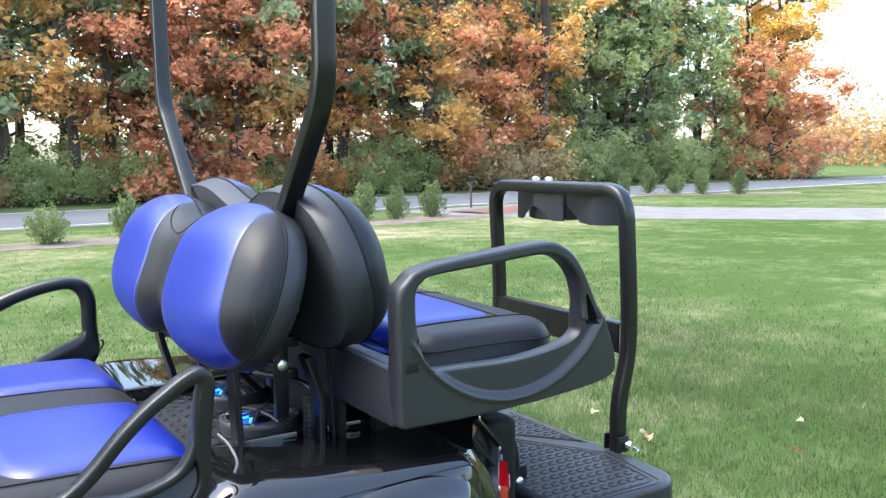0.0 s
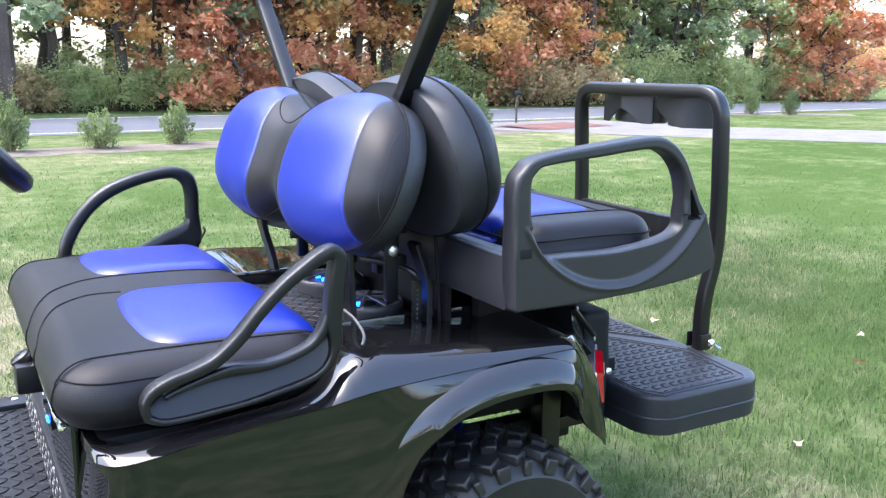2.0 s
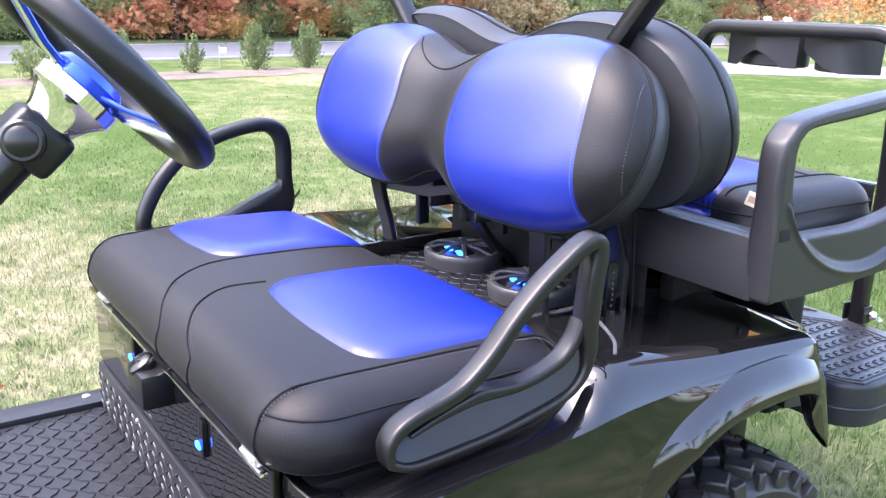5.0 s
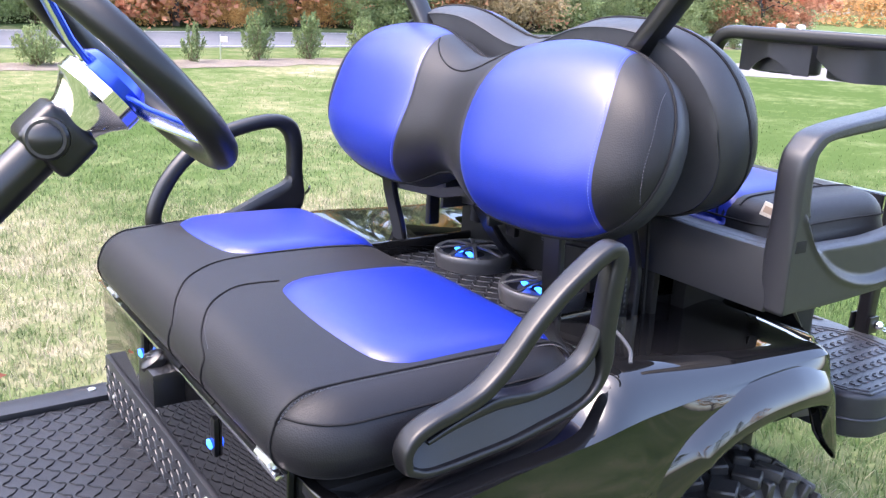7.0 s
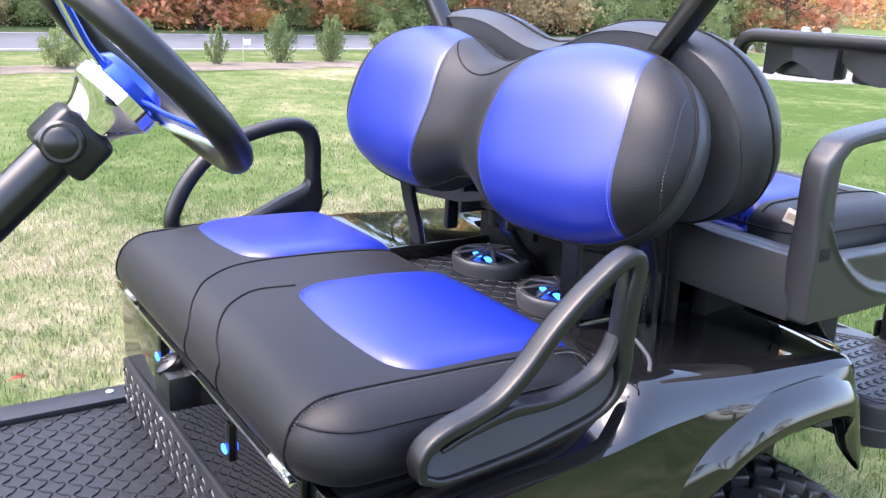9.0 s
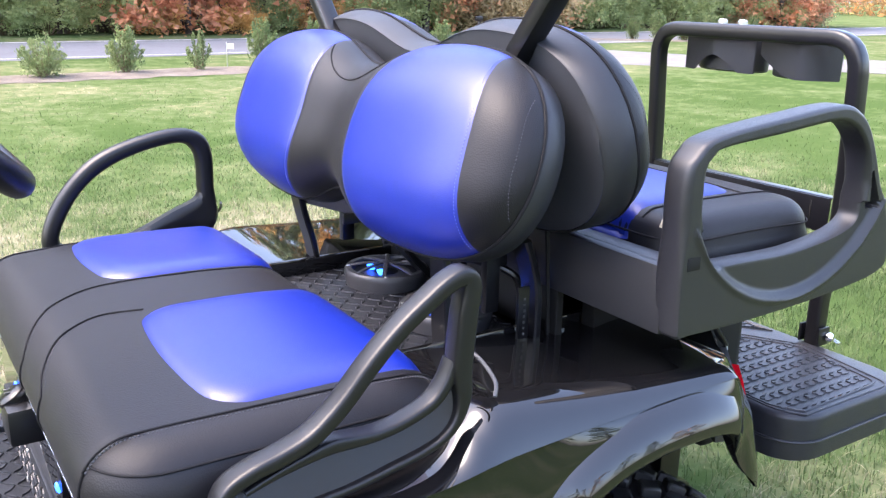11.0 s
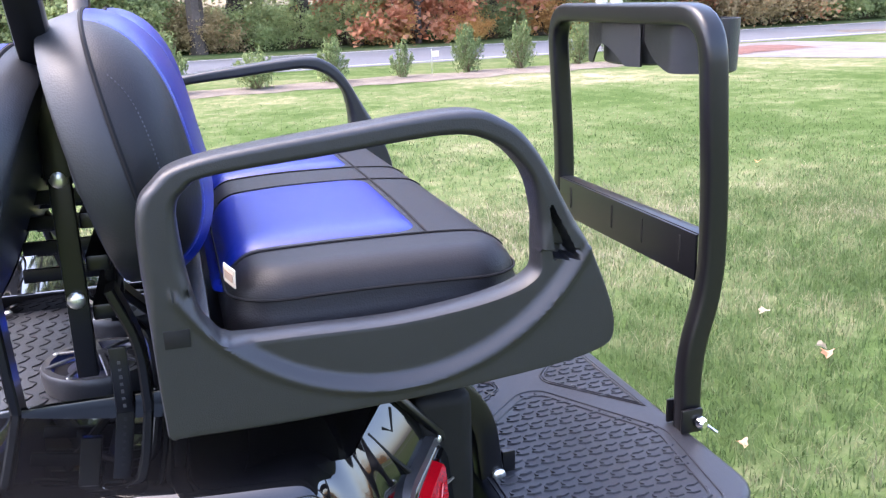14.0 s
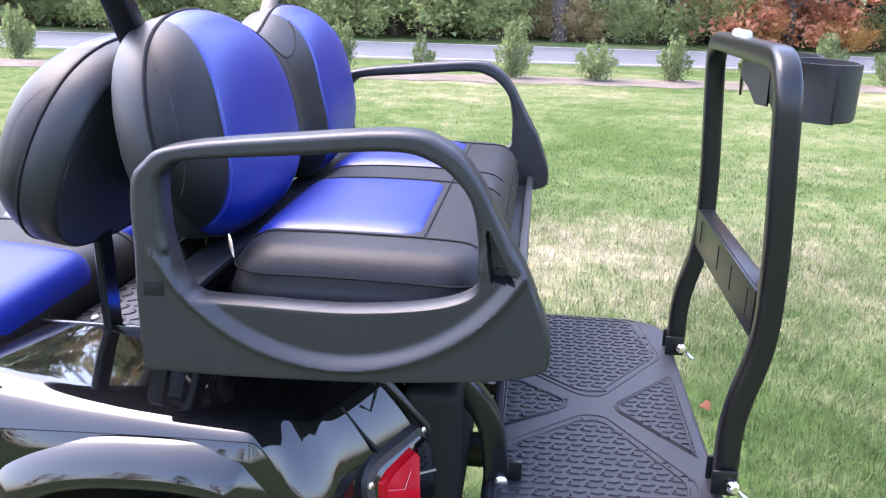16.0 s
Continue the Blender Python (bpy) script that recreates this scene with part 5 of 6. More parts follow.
# steering -----------------------------------------------------------------------------
AX = Vector((0.731, 0.0, 0.682)).normalized()
WC = Vector((-0.293, -0.262, 1.210))
SIDE = Vector((0, 1, 0))
UPW = AX.cross(SIDE)
col = cpart("steering_column", turned([(-1.02, 0.027), (-0.30, 0.027), (-0.118, 0.027)], WC, AX, 24), M_TUBE, None, "black steering column")
rim = [WC + (SIDE * math.cos(t) + UPW * math.sin(t)) * 0.152 for t in np.linspace(0, 2 * math.pi, 56, endpoint=False)]
sw = cpart("steering_wheel", tube(rim, circle_profile(0.0192, 16), closed=True), M_HIP, None, "black padded steering wheel with blue spokes")
for a in (100, 220, 325):
    d = SIDE * math.cos(radians(a)) + UPW * math.sin(radians(a))
    s_ = AX.cross(d)
    spoke = cpart("spoke", tube([WC - AX * 0.032 + d * 0.03, WC - AX * 0.026 + d * 0.075, WC - AX * 0.006 + d * 0.145], ring_profile(0.040, 0.006, 0.002, 1), side=s_), M_ANOD, sw, "blue anodised spoke")
    cpart("spoke_edge", tube([WC - AX * 0.037 + d * 0.03 + s_ * 0.016, WC - AX * 0.031 + d * 0.075 + s_ * 0.016, WC - AX * 0.011 + d * 0.140 + s_ * 0.014], circle_profile(0.003, 6)), M_CHROME, spoke)
cpart("hub_cap", turned([(-0.036, 0.046), (-0.022, 0.048), (-0.012, 0.040), (-0.010, 0.01)], WC, AX, 28), M_ANOD, sw, "blue anodised hub")
cpart("adapter", turned([(-0.108, 0.030), (-0.098, 0.031), (-0.084, 0.034), (-0.070, 0.041), (-0.058, 0.050), (-0.055, 0.054), (-0.038, 0.054), (-0.036, 0.050)], WC, AX, 40), M_CHROME, col, "polished chrome flared hub adapter")
clampo = WC - AX * 0.120
rotm = AX.to_track_quat("Z", "Y").to_matrix()
clamp = cpart("column_clamp", box(clampo, (0.072, 0.076, 0.060), 0.014, rotm, 3), M_HIP, col, "black column clamp with a round button")
kd = Vector((-0.35, -0.92, 0.12)).normalized()
cpart("button_ring", turned([(0, 0.025), (0.010, 0.025), (0.013, 0.022), (0.013, 0.018)], clampo + kd * 0.038, kd, 24), M_TUBE, clamp)
cpart("button", turned([(0, 0.018), (0.012, 0.018), (0.016, 0.012)], clampo + kd * 0.042, kd, 20), M_TUBE, clamp)
cpart("button_plate", turned([(0, 0.023), (0.006, 0.021)], clampo + kd * 0.036, kd, 4), M_CHROME, clamp)

# ---- the ground and what grows on it ----
def sheet(name, poly, z, mat, label="", kind="structure", category=""):
    bm = bmesh.new()
    bm.faces.new([bm.verts.new((x, y, z)) for x, y in poly])
    ob = part(name, bm, mat)
    return tagged(ob, label, category, "", kind)


sheet("ground", [(-400, -400), (600, -400), (600, 600), (-400, 600)], 0.0, M_LAWN, "mown green lawn with straw-coloured dry patches", "structure", "lawn")
road_near = lambda x: 15.75 + 0.135 * x  # noqa: E731
ROADW = 5.5
sheet("road", [(-120, road_near(-120)), (160, road_near(160)), (160, road_near(160) + ROADW), (-120, road_near(-120) + ROADW)], 0.006, M_ASPHALT, "grey asphalt road beyond the lawn", "structure", "road")
for off, w in ((0.35, 0.10), (ROADW - 0.35, 0.10)):
    sheet("road_line", [(-120, road_near(-120) + off), (160, road_near(160) + off), (160, road_near(160) + off + w), (-120, road_near(-120) + off + w)], 0.011, M_LINE, "faded white edge line", "structure", "road marking")
sheet("driveway", [(9.8, 16.6), (11.0, 13.8), (13.3, 11.2), (16.6, 8.2), (24.0, 2.2), (60, -24), (66, -20), (28.0, 4.6), (20.2, 10.6), (16.6, 13.6), (15.2, 17.4)], 0.008, M_GRAVEL, "pale gravel driveway crossing the lawn", "structure", "driveway")


def strip(name, pts, width, z, mat, label, category, seed):
    rnd = random.Random(seed)
    c = spline(pts, 70)
    d = np.gradient(c, axis=0)
    d /= np.linalg.norm(d, axis=1)[:, None]
    nn = np.stack([-d[:, 1], d[:, 0]], 1)
    a = [tuple(p + q * width * (0.5 + rnd.uniform(-0.12, 0.12))) for p, q in zip(c, nn)]
    b = [tuple(p - q * width * (0.5 + rnd.uniform(-0.12, 0.12))) for p, q in zip(c, nn)]
    bm = bmesh.new()
    rows = [[(x, y, z), ((x + u) / 2, (y + v) / 2, z + 0.03), (u, v, z)] for (x, y), (u, v) in zip(a, b)]
    grid_faces(bm, rows)
    return tagged(part(name, bm, mat), label, category, "", "structure")


strip("planting_bed", [(-14, 11.2), (-6, 11.8), (0, 12.4), (4, 12.95), (7.5, 13.5), (10.6, 14.1)], 1.25, 0.007, M_MULCH, "strip of brown bark mulch under the young shrubs", "mulch bed", 3)
strip("mulch_patch", [(11.2, 14.9), (12.6, 15.2), (13.8, 15.6)], 1.5, 0.016, M_REDMULCH, "dark red mulch patch beside the mailbox", "mulch bed", 4)
strip("planting_bed", [(19.0, 20.2), (22.0, 18.7), (26.0, 17.2)], 1.2, 0.010, M_MULCH, "strip of brown bark mulch by the road", "mulch bed", 5)


def quads_mesh(name, centre, a, b, mat, sides=4):
    """A mesh of loose leaves, one at each centre, spanned by its two half axes: lozenges, or triangles for far ones."""
    n = len(centre)
    v = np.empty((n, sides, 3), np.float32)
    if sides == 4:
        v[:, 0], v[:, 1], v[:, 2], v[:, 3] = centre - a, centre - b * 0.6 + a * 0.1, centre + a, centre + b * 0.6 + a * 0.1
    else:
        v[:, 0], v[:, 1], v[:, 2] = centre - a, centre + a * 0.7 - b * 0.75, centre + a * 0.7 + b * 0.75
    me = bpy.data.meshes.new(name)
    me.vertices.add(sides * n)
    me.vertices.foreach_set("co", v.ravel())
    me.loops.add(sides * n)
    me.loops.foreach_set("vertex_index", np.arange(sides * n, dtype=np.int32))
    me.polygons.add(n)
    me.polygons.foreach_set("loop_start", np.arange(0, sides * n, sides, dtype=np.int32))
    me.materials.append(mat)
    me.update(calc_edges=True)
    me.validate()
    return me


def leaf_cloud(rng, blobs, count, size, flat=0.5, droop=0.0):
    """Leaf centres and axes in a set of blobs (x, y, z, radius, squash)."""
    w = np.array([b[3] ** 2 for b in blobs])
    pick = rng.choice(len(blobs), count, p=w / w.sum())
    B = np.array(blobs)[pick]
    d = rng.normal(size=(count, 3))
    d /= np.linalg.norm(d, axis=1)[:, None]
    r = np.minimum(np.abs(rng.normal(0, 0.62, count)), 1.6)
    c = B[:, :3] + d * (B[:, 3] * r)[:, None] * np.stack([np.ones(count), np.ones(count), B[:, 4]], 1)
    a = rng.normal(size=(count, 3))
    a[:, 2] = a[:, 2] * flat - droop
    a /= np.linalg.norm(a, axis=1)[:, None]
    t = rng.normal(size=(count, 3))
    b = np.cross(a, t)
    b /= np.linalg.norm(b, axis=1)[:, None]
    s = size * rng.uniform(0.6, 1.4, count)
    return c, a * s[:, None], b * s[:, None]


def limb(bm, p, q, r0, r1, rng, n=6, bend=0.1):
    p, q = np.array(p, float), np.array(q, float)
    m = [p + (q - p) * t + rng.normal(size=3) * bend * math.sin(math.pi * t) for t in np.linspace(0, 1, n)]
    rings, k = [], 7 if r0 > 0.03 else 4
    for i, c in enumerate(m):
        d = Vector(m[min(i + 1, n - 1)] - m[max(i - 1, 0)]).normalized()
        u = d.orthogonal().normalized()
        w = d.cross(u)
        r = r0 + (r1 - r0) * i / (n - 1)
        rings.append([bm.verts.new(Vector(c) + (u * math.cos(2 * math.pi * j / k) + w * math.sin(2 * math.pi * j / k)) * r) for j in range(k)])
    for a, b in zip(rings, rings[1:]):
        for j in range(k):
            bm.faces.new((a[j], a[(j + 1) % k], b[(j + 1) % k], b[j]))
    bm.faces.new(rings[-1])
    return m


def broadleaf(name, label, mat, seed, h, crown_from, spread, leaves, size, limbs=14):
    rng = np.random.default_rng(seed)
    root = empty(name, (0, 0, -50), label, "tree", "woodland trees")
    bm = bmesh.new()
    trunk = limb(bm, (0, 0, -0.2), (rng.normal() * 0.4, rng.normal() * 0.4, h * 0.93), 0.014 * h + 0.03, 0.02, rng, 10, 0.15)
    blobs = []
    for k in range(limbs):
        f = crown_from + (0.97 - crown_from) * (k + 0.5) / limbs
        base = np.array(trunk[min(9, int(f * 9))])
        ang = k * 2.4 + rng.uniform(-0.4, 0.4)
        taper = math.sin(math.pi * min(1, 0.25 + 0.75 * (1 - (f - crown_from) / (1 - crown_from))) ) * 0.5 + 0.5
        L = spread * taper * rng.uniform(0.65, 1.1)
        tip = base + np.array([math.cos(ang) * L, math.sin(ang) * L, L * rng.uniform(0.25, 0.7)])
        limb(bm, base, tip, 0.006 * h, 0.012, rng, 5, 0.12)
        for t in (1.0, 0.9, 0.7, 0.5):
            spot = base + (tip - base) * t + rng.normal(size=3) * 0.24 * spread
            limb(bm, base + (tip - base) * t * 0.8, spot, 0.012, 0.004, rng, 3, 0.05)
            blobs.append((*spot, spread * rng.uniform(0.16, 0.34), rng.uniform(0.5, 1.0)))
    blobs.append((*trunk[-1], spread * 0.4, 1.0))
    part("trunk", bm, M_BARK, root)
    c, a, b = leaf_cloud(rng, blobs, leaves, size)
    crown = new("crown", quads_mesh("crown", c, a, b, mat, 3))
    crown.parent = root
    return root


def pine(name, label, seed, h, leaves, size, crown_from=0.4, spread=2.2):
    rng = np.random.default_rng(seed)
    root = empty(name, (0, 0, -50), label, "tree", "woodland trees")
    bm = bmesh.new()
    trunk = limb(bm, (0, 0, -0.2), (rng.normal() * 0.3, rng.normal() * 0.3, h), 0.010 * h + 0.05, 0.03, rng, 12, 0.08)
    blobs = []
    for k in range(24):
        f = crown_from + (0.98 - crown_from) * k / 23
        base = np.array(trunk[int(f * 11)]) + (np.array(trunk[min(11, int(f * 11) + 1)]) - np.array(trunk[int(f * 11)])) * (f * 11 % 1)
        ang = k * 2.4 + rng.uniform(-0.3, 0.3)
        L = spread * (1.05 - 0.75 * (f - crown_from) / (1 - crown_from)) * rng.uniform(0.5, 1.1)
        tip = base + np.array([math.cos(ang) * L, math.sin(ang) * L, L * rng.uniform(-0.05, 0.30)])
        limb(bm, base, tip, 0.035, 0.008, rng, 4, 0.06)
        for t in (0.55, 0.8, 1.0):
            blobs.append((*(base + (tip - base) * t + rng.normal(size=3) * 0.1), 0.22 * spread * rng.uniform(0.7, 1.2), 0.5))
    part("trunk", bm, M_BARK, root)
    c, a, b = leaf_cloud(rng, blobs, leaves, size, 0.7)
    crown = new("crown", quads_mesh("crown", c, a, b * 0.5, L_PINE, 3))
    crown.parent = root
    return root


def bush(name, label, mat, seed, h, spread, leaves, size, category="bush", group="woodland undergrowth"):
    rng = np.random.default_rng(seed)
    root = empty(name, (0, 0, -50), label, category, group)
    bm = bmesh.new()
    blobs = []
    for k in range(12):
        ang, L = k * 2.4, spread * math.sqrt((k + 0.5) / 12)
        z = h * (1 - 0.55 * (L / spread) ** 2) * rng.uniform(0.55, 1.0)
        tip = (math.cos(ang) * L, math.sin(ang) * L, z * 0.8)
        limb(bm, (math.cos(ang) * 0.1, math.sin(ang) * 0.1, -0.05), tip, 0.02, 0.006, rng, 4, 0.06)
        blobs.append((*tip, spread * rng.uniform(0.30, 0.5), rng.uniform(0.7, 1.1)))
        blobs.append((tip[0] * 0.8, tip[1] * 0.8, z * 0.4, spread * rng.uniform(0.28, 0.42), 0.9))
    part("woody_base", bm, M_TWIG, root)
    c, a, b = leaf_cloud(rng, blobs, leaves, size)
    c[:, 2] = np.abs(c[:, 2]) + 0.02
    crown = new("foliage", quads_mesh("foliage", c, a, b, mat, 3 if h > 1.5 else 4))
    crown.parent = root
    return root


def place(kinds, spots, seed, lo=0.85, hi=1.2):
    """Copies of the given plants at the spots; the first of each kind is moved to the first spot that it takes."""
    rnd = random.Random(seed)
    used = set()
    for i, (x, y, k) in enumerate(spots):
        src = kinds[k]
        s = rnd.uniform(lo, hi) * (rnd.uniform(0.6, 1.15) if k.startswith("bush") else 1)
        m = pose(x, y, 0, 0, 0, rnd.uniform(0, 360))
        if k not in used and src.location.z < -10:
            used.add(k)
            src.matrix_basis = m
            ob = src
        else:
            ob = copy_thing(src, m)
        ob.scale = (s, s, s * rnd.uniform(0.92, 1.08))


woods = {
    "pineA": pine("pine_tree", "tall dark green pine with a bare trunk", 11, 15.0, 8500, 0.17),
    "pineB": pine("pine_tree", "tall dark green pine, branched lower down", 12, 12.5, 8500, 0.17, 0.22, 2.6),
    "pineC": pine("pine_tree", "tall slender pine with a long bare trunk", 13, 16.5, 6000, 0.17, 0.55, 1.9),
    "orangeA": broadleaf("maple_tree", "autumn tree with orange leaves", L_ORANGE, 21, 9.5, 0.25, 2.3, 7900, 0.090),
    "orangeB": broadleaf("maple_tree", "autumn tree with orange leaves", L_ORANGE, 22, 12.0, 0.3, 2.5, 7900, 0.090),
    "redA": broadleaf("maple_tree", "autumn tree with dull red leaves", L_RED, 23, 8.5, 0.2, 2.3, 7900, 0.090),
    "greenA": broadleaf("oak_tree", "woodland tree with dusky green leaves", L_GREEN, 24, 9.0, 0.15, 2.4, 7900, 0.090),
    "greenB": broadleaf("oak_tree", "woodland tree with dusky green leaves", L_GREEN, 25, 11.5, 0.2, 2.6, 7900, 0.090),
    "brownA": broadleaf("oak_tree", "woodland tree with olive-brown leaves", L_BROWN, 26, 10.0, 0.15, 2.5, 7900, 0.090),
    "sunGoldA": broadleaf("maple_tree", "tall slender autumn tree, low sun painted into its golden leaves", L_SUN_GOLD, 27, 12.5, 0.3, 2.3, 7900, 0.090),
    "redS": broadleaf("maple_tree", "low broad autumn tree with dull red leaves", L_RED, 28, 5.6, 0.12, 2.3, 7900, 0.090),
    "bushG": bush("bush", "dense green bush of the undergrowth", L_GREEN, 31, 2.8, 1.5, 7500, 0.056),
    "bushB": bush("bush", "low olive-brown bush of the undergrowth", L_BROWN, 32, 2.6, 1.6, 7500, 0.056),
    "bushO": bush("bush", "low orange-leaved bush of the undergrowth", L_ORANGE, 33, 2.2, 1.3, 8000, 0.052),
}
edge_of_woods = lambda x: 22.9 + 0.135 * x + 0.004 * max(0, x - 14) ** 1.7  # noqa: E731
rnd = random.Random(77)
spots = []


# the wood's make-up along its edge: green, then red, orange, pines, red, pines with sun-painted gold behind
STANDS = [(2, "mixed"), (6.3, "green"), (9.3, "red"), (14.5, "orange"), (22, "pine"), (24.5, "red"), (99, "gold")]
LOW = {
    "mixed": ["greenA", "brownA", "brownA", "bushG", "bushB"],
    "green": ["greenA", "greenA", "bushG", "brownA", "orangeA"],
    "red": ["redA", "redS", "redA", "orangeA"],
    "orange": ["orangeA", "brownA", "greenA", "orangeA", "redA", "bushG"],
    "pine": ["greenA", "bushG", "orangeA", "greenA", "redS"],
    "gold": ["greenA", "orangeA", "greenA", "bushG", "brownA"],
}
HIGH = {
    "mixed": ["greenB", "brownA", "brownA", "pineB"],
    "green": ["greenB", "pineB", "greenB", "brownA"],
    "red": ["redA", "orangeB", "redA", "brownA"],
    "orange": ["orangeB", "redA", "greenB", "sunGoldA"],
    "pine": ["pineB", "greenB", "pineB", "sunGoldA"],
    # tall golden and orange crowns stand in for low sun on the tree tops
    "gold": ["sunGoldA", "orangeB", "pineB", "greenB"],
}


def row(x0, x1, near, far, step_lo, step_hi, kinds):
    """A loose row of plants along the wood's edge, from a list or by the stand that grows there."""
    x = x0
    while x < x1:
        stand = next(k for end, k in STANDS if x < end)
        spots.append((x, edge_of_woods(x) + rnd.uniform(near, far), rnd.choice(kinds if isinstance(kinds, list) else kinds[stand])))
        x += rnd.uniform(step_lo, step_hi)


row(-17, 7, 0.0, 1.5, 1.2, 2.4, ["bushG", "bushB", "bushB", "bushG"])
row(7, 33, 0.0, 1.5, 1.2, 2.4, ["bushG", "bushG", "bushB", "bushG", "bushO"])
row(-17, 33, 0.8, 2.0, 4.0, 8.0, ["pineC", "pineA", "pineB", "pineB"])
row(-17, 33, 0.6, 2.2, 1.2, 2.0, LOW)
row(-17, 33, 1.8, 4.0, 2.3, 3.6, ["pineA", "pineC", "pineB", "pineB"])
row(-17, 34, 3.2, 5.6, 1.5, 2.3, HIGH)
row(-17, 30, 6.0, 9.0, 2.4, 3.6, ["pineA", "pineB", "orangeB", "brownA"])
row(30, 35, 6.0, 9.0, 4.0, 6.0, ["pineA", "pineB", "orangeB", "sunGoldA"])
row(-17, 35, 5.5, 8.5, 1.8, 3.0, ["bushG", "bushB"])
spots += [(31.5, 30.5, "pineB"), (33.5, 31.5, "pineB"), (39.9, 28.8, "sunGoldA"), (38.6, 28.9, "sunGoldA"), (41.0, 29.3, "sunGoldA"), (39.2, 29.8, "orangeB"), (38.4, 27.6, "redS"), (40.2, 28.0, "redS"), (36.5, 29.0, "bushG"), (34.8, 29.6, "pineB"), (36.2, 30.6, "pineA"), (35.4, 28.9, "greenA"), (36.9, 28.9, "redS"), (36.0, 28.4, "bushB"), (38.8, 27.4, "bushG"), (42.0, 28.7, "bushB"), (34.0, 29.0, "bushG"), (43.5, 30.0, "bushG")]
# the far side of the clearing, behind the walk
for k in range(9):
    spots.append((-34 + k * 8.2 + rnd.uniform(-1, 1), -34 + rnd.uniform(-2, 2), rnd.choice(["greenB", "orangeB", "pineB", "brownA"])))
place(woods, spots, 78)


def far_woods():
    rng = np.random.default_rng(5)
    cs, aa, bb = [], [], []
    blobs = []
    for k in range(210):
        a = radians(rng.uniform(50, 78))
        d = rng.uniform(95, 125)
        h = rng.uniform(4.0, 8.5)
        blobs.append((d * math.sin(a), d * math.cos(a), h * 0.45, h * 0.6, 1.0))
    return leaf_cloud(rng, blobs, 26000, 0.26)


c, a, b = far_woods()
c[:, 2] = np.abs(c[:, 2])
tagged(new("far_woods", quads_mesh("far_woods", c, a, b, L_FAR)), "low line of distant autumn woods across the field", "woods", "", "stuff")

# young shrubs in the bed
def young_shrub(label, seed, h, spread, stems, leaves):
    """An upright young evergreen: ascending stems with feathery sprays, open at the top."""
    rng = np.random.default_rng(seed)
    root = empty("young_shrub", (0, 0, -50), label, "shrub", "row of young shrubs")
    bm = bmesh.new()
    cs, aa, bb = [], [], []
    for k in range(stems):
        ang, out = k * 2.4 + rng.uniform(-0.3, 0.3), spread * rng.uniform(0.25, 1.0)
        hh = h * (1.05 - 0.55 * out / spread) * rng.uniform(0.8, 1.05)
        foot = np.array([math.cos(ang) * 0.03, math.sin(ang) * 0.03, 0.0])
        tip = np.array([math.cos(ang) * out, math.sin(ang) * out, hh])
        limb(bm, foot, tip, 0.009, 0.002, rng, 5, 0.02)
        m = leaves // stems
        t = rng.random(m) ** 0.75
        t = 0.12 + 0.88 * t
        p = foot + (tip - foot) * t[:, None]
        p[:, :2] += np.array([math.cos(ang), math.sin(ang)]) * (0.10 * spread * np.sin(np.pi * t))[:, None]
        p += rng.normal(size=(m, 3)) * (0.26 * spread * (1.15 - t))[:, None]
        d = (tip - foot) / np.linalg.norm(tip - foot) * 0.8 + rng.normal(size=(m, 3)) * 0.55
        d /= np.linalg.norm(d, axis=1)[:, None]
        b = np.cross(d, rng.normal(size=(m, 3)))
        b /= np.linalg.norm(b, axis=1)[:, None]
        s = rng.uniform(0.014, 0.045, m)[:, None]
        cs.append(p)
        aa.append(d * s)
        bb.append(b * s * 0.45)
    part("woody_base", bm, M_TWIG, root)
    c = np.concatenate(cs)
    c[:, 2] = np.abs(c[:, 2])
    fo = new("foliage", quads_mesh("foliage", c, np.concatenate(aa), np.concatenate(bb), L_SHRUB))
    fo.parent = root
    return root


SHRUBS = {
    "full": young_shrub("young evergreen shrub in the mulch bed", 41, 0.98, 0.30, 24, 2900),
    "wide": young_shrub("broad young evergreen shrub in the mulch bed", 42, 0.84, 0.36, 26, 2900),
    "thin": young_shrub("thin young evergreen shrub in the mulch bed", 43, 0.72, 0.20, 10, 1100),
}
place(SHRUBS, [(0.68, 12.5, "full"), (1.95, 12.65, "wide"), (3.2, 13.0, "full"), (4.4, 13.15, "thin"), (5.7, 13.6, "full"), (6.75, 13.7, "full"), (8.05, 14.0, "full"), (8.85, 14.1, "full"), (9.75, 14.15, "full"), (-0.75, 12.6, "thin"), (-2.1, 12.8, "full"), (-3.6, 12.5, "wide"), (-5.2, 12.2, "full"), (-7.4, 12.4, "full"), (21.6, 19.6, "full"), (21.9, 18.7, "wide"), (22.6, 18.2, "full"), (23.7, 17.6, "full"), (20.9, 20.0, "full")], 44, 0.92, 1.12)

# mailbox by the road, and a small flag in the bed
mb = empty("mailbox", (12.4, 16.6, 0), "small dark mailbox on a post by the road", "mailbox")
part("post", box((0, 0, 0.35), (0.045, 0.045, 0.7), 0.008), M_BARK, mb)
part("letter_box", box((0, 0, 0.74), (0.20, 0.10, 0.11), 0.03, None, 3), M_TUBE, mb)
fl = empty("garden_flag", (5.15, 13.9, 0), "tiny marker flag on a wire in the mulch", "flag")
part("wire", tube([(0, 0, 0), (0, 0, 0.42)], circle_profile(0.006, 6)), M_STEEL, fl)
part("cloth", box((0.07, 0, 0.34), (0.13, 0.006, 0.10), 0.001), M_TAG, fl)


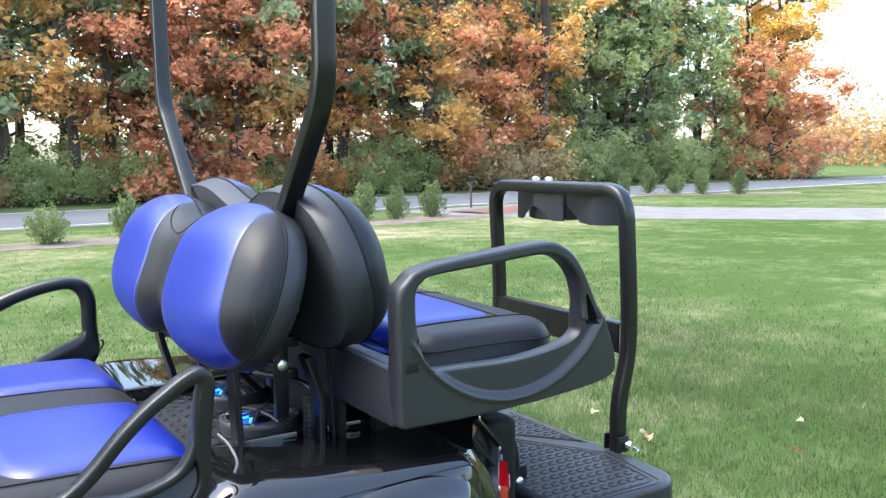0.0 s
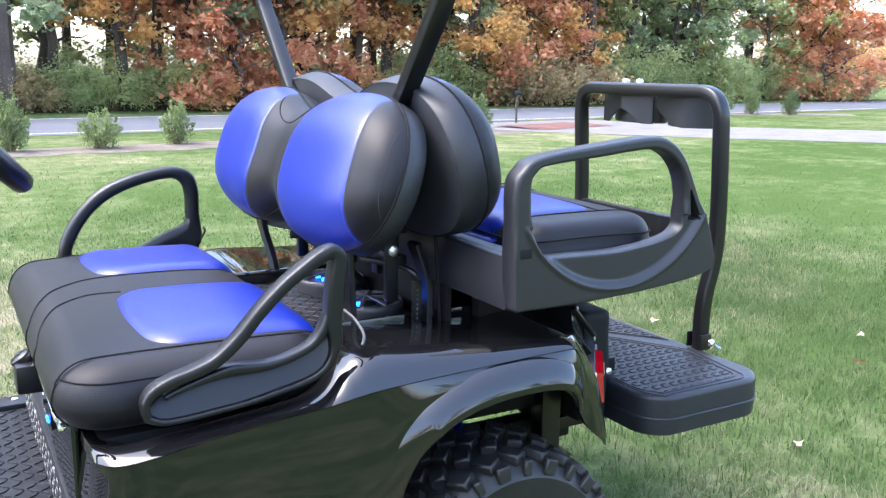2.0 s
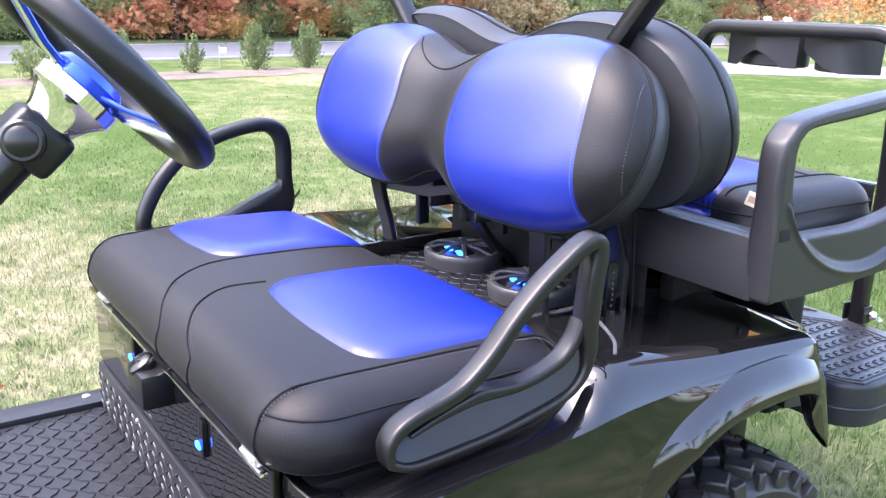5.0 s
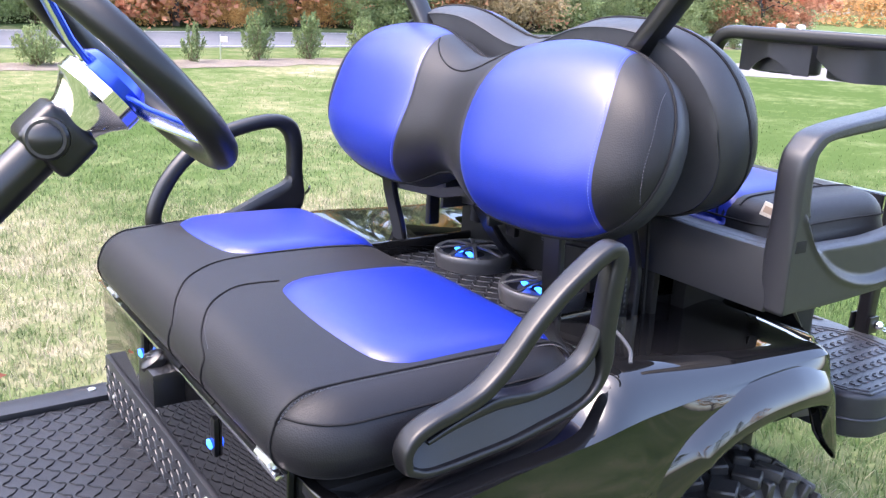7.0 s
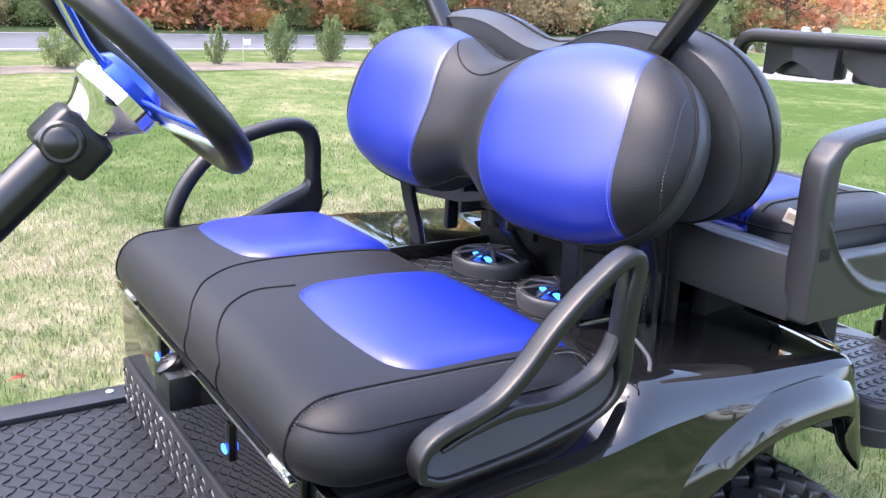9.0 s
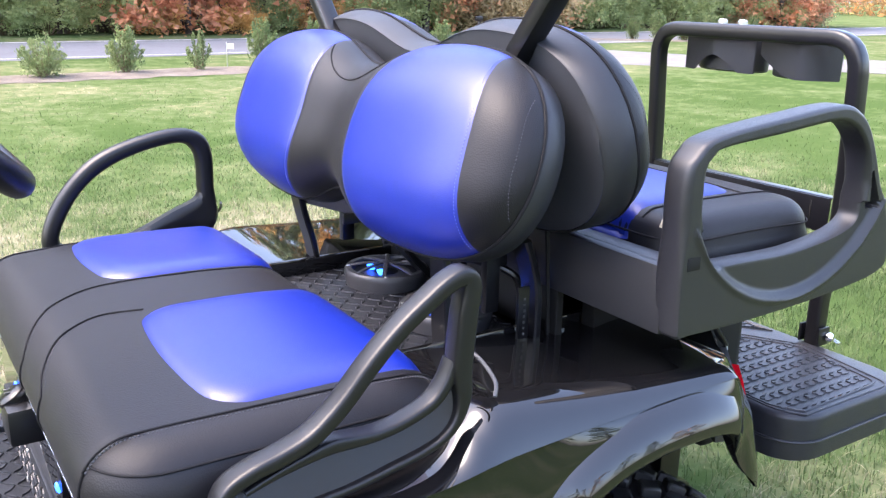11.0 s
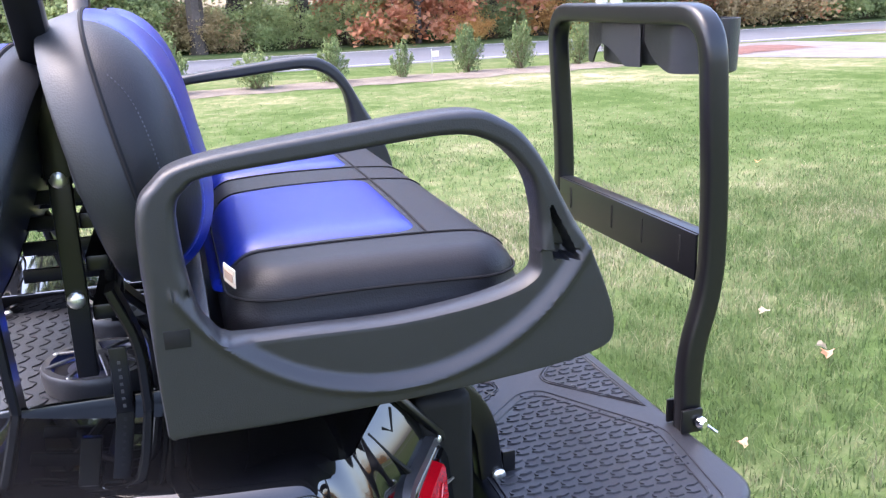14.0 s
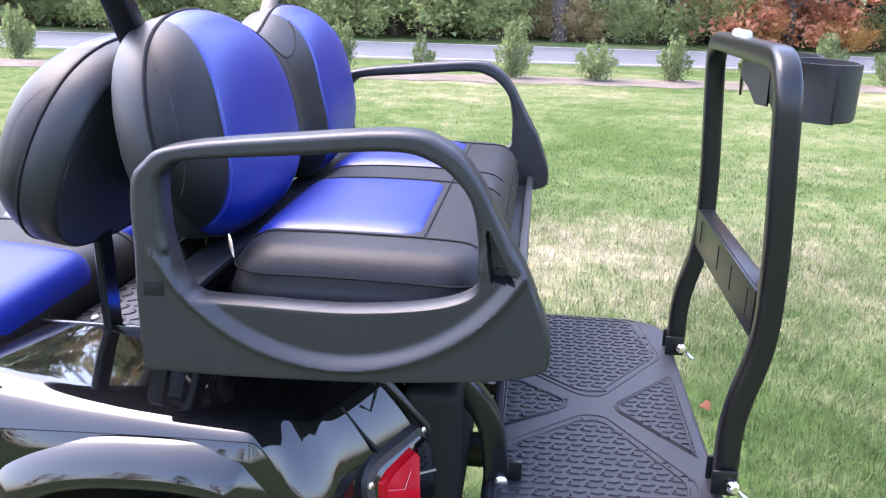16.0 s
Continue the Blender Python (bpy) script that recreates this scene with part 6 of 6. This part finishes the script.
# fallen leaves on the lawn
def fallen_leaf(x, y, size, turn, label, mat):
    bm = bmesh.new()
    out = []
    for k in range(14):
        t = 2 * math.pi * k / 14
        r = size * 0.58 * (1.0 if k % 2 else 0.74) * (1.3 if k in (0, 7) else 1.0) * (1 + 0.22 * math.sin(5.1 * k + 9 * x))
        out.append((r * math.cos(t) * 1.2, r * math.sin(t), 0.010 + 0.45 * r * math.sin(2 * t + x)))
    mid = bm.verts.new((0, 0, 0.004))
    ring = [bm.verts.new(p) for p in out]
    for k in range(14):
        bm.faces.new((mid, ring[k], ring[(k + 1) % 14]))
    ob = part("fallen_leaf", bm, mat)
    ob.matrix_basis = pose(x, y, 0.030, 8, -6, turn)
    return tagged(ob, label, "leaf", "fallen leaves")


for i, (lx, ly, size, tone) in enumerate((
        (2.80, 0.92, 0.042, "o"), (2.82, 0.98, 0.036, "w"), (3.22, 0.43, 0.036, "r"),
        (4.82, 4.12, 0.050, "o"), (2.86, 1.36, 0.034, "o"), (2.13, 0.46, 0.030, "o"),
        (1.95, 0.54, 0.032, "o"), (2.75, -0.05, 0.030, "w"), (3.60, 0.69, 0.034, "o"),
        (2.22, -0.05, 0.028, "o"), (1.73, 1.14, 0.034, "r"), (1.17, 2.11, 0.036, "o"),
        (-0.25, 1.62, 0.036, "r"))):
    mat, words = {"o": (L_DRY, "curled orange-brown leaf lying on the grass"),
                  "r": (L_FALLRED, "curled dark red leaf lying on the grass"),
                  "w": (L_PALE, "pale dried leaf lying upturned on the grass")}[tone]
    fallen_leaf(lx, ly, size, 77 * i, words, mat)


# the grass itself
def grass(seed, n, xr, yr, fade):
    rng = np.random.default_rng(seed)
    x, y = rng.uniform(*xr, n), rng.uniform(*yr, n)
    clump = np.sin(x * 3.1 + np.sin(y * 2.3)) * np.sin(y * 2.7 + np.sin(x * 1.9))
    rim = np.minimum(np.minimum(x - xr[0], xr[1] - x), np.minimum(y - yr[0], yr[1] - y)) / fade
    keep = (rng.random(n) < (0.72 + 0.28 * clump) * np.clip(rim, 0, 1) ** 1.3)
    x, y = x[keep], y[keep]
    return x, y, rng


def grass_patch(name, seed, n, xr, yr, fade, hmin, hmax, width, label):
    x, y, rng = grass(seed, n, xr, yr, fade)
    n = len(x)
    h = rng.uniform(hmin, hmax, n)
    az = rng.uniform(0, 2 * math.pi, n)
    lean = np.abs(rng.normal(0.6, 0.8, n)) * h
    w = width * rng.uniform(0.6, 1.3, n)
    root = np.stack([x, y, np.zeros(n)], 1)
    side = np.stack([-np.sin(az), np.cos(az), np.zeros(n)], 1) * w[:, None]
    way = np.stack([np.cos(az), np.sin(az), np.zeros(n)], 1)
    v = np.empty((n, 5, 3), np.float32)
    midp = root + way * (lean * 0.35)[:, None] + np.stack([np.zeros(n), np.zeros(n), h * 0.6], 1)
    v[:, 0], v[:, 1] = root - side, root + side
    v[:, 2], v[:, 3] = midp + side * 0.75, midp - side * 0.75
    v[:, 4] = root + way * lean[:, None] + np.stack([np.zeros(n), np.zeros(n), h], 1)
    me = bpy.data.meshes.new(name)
    me.vertices.add(5 * n)
    me.vertices.foreach_set("co", v.ravel())
    idx = (np.arange(n, dtype=np.int32) * 5)[:, None] + np.array([0, 1, 2, 3, 3, 2, 4], np.int32)
    me.loops.add(7 * n)
    me.loops.foreach_set("vertex_index", idx.ravel())
    me.polygons.add(2 * n)
    st = (np.arange(n, dtype=np.int32) * 7)[:, None] + np.array([0, 4], np.int32)
    me.polygons.foreach_set("loop_start", st.ravel())
    me.materials.append(M_BLADES)
    me.update(calc_edges=True)
    me.validate()
    return tagged(new(name, me), label, "grass", "", "stuff")


grass_patch("grass", 61, 240000, (0.4, 6.0), (-1.6, 4.2), 1.5, 0.016, 0.052, 0.0019, "short mown grass blades, green and straw")
grass_patch("grass", 63, 150000, (-3.6, 7.5), (0.3, 7.4), 2.0, 0.010, 0.034, 0.0024, "short mown grass blades, green and straw")
grass_patch("grass", 62, 60000, (-7.0, 12.0), (2.0, 12.5), 3.0, 0.008, 0.022, 0.0036, "short mown grass blades, green and straw")
grass_patch("grass", 64, 90000, (-3.2, 1.4), (0.4, 4.8), 0.8, 0.012, 0.040, 0.0020, "short mown grass blades, green and straw")
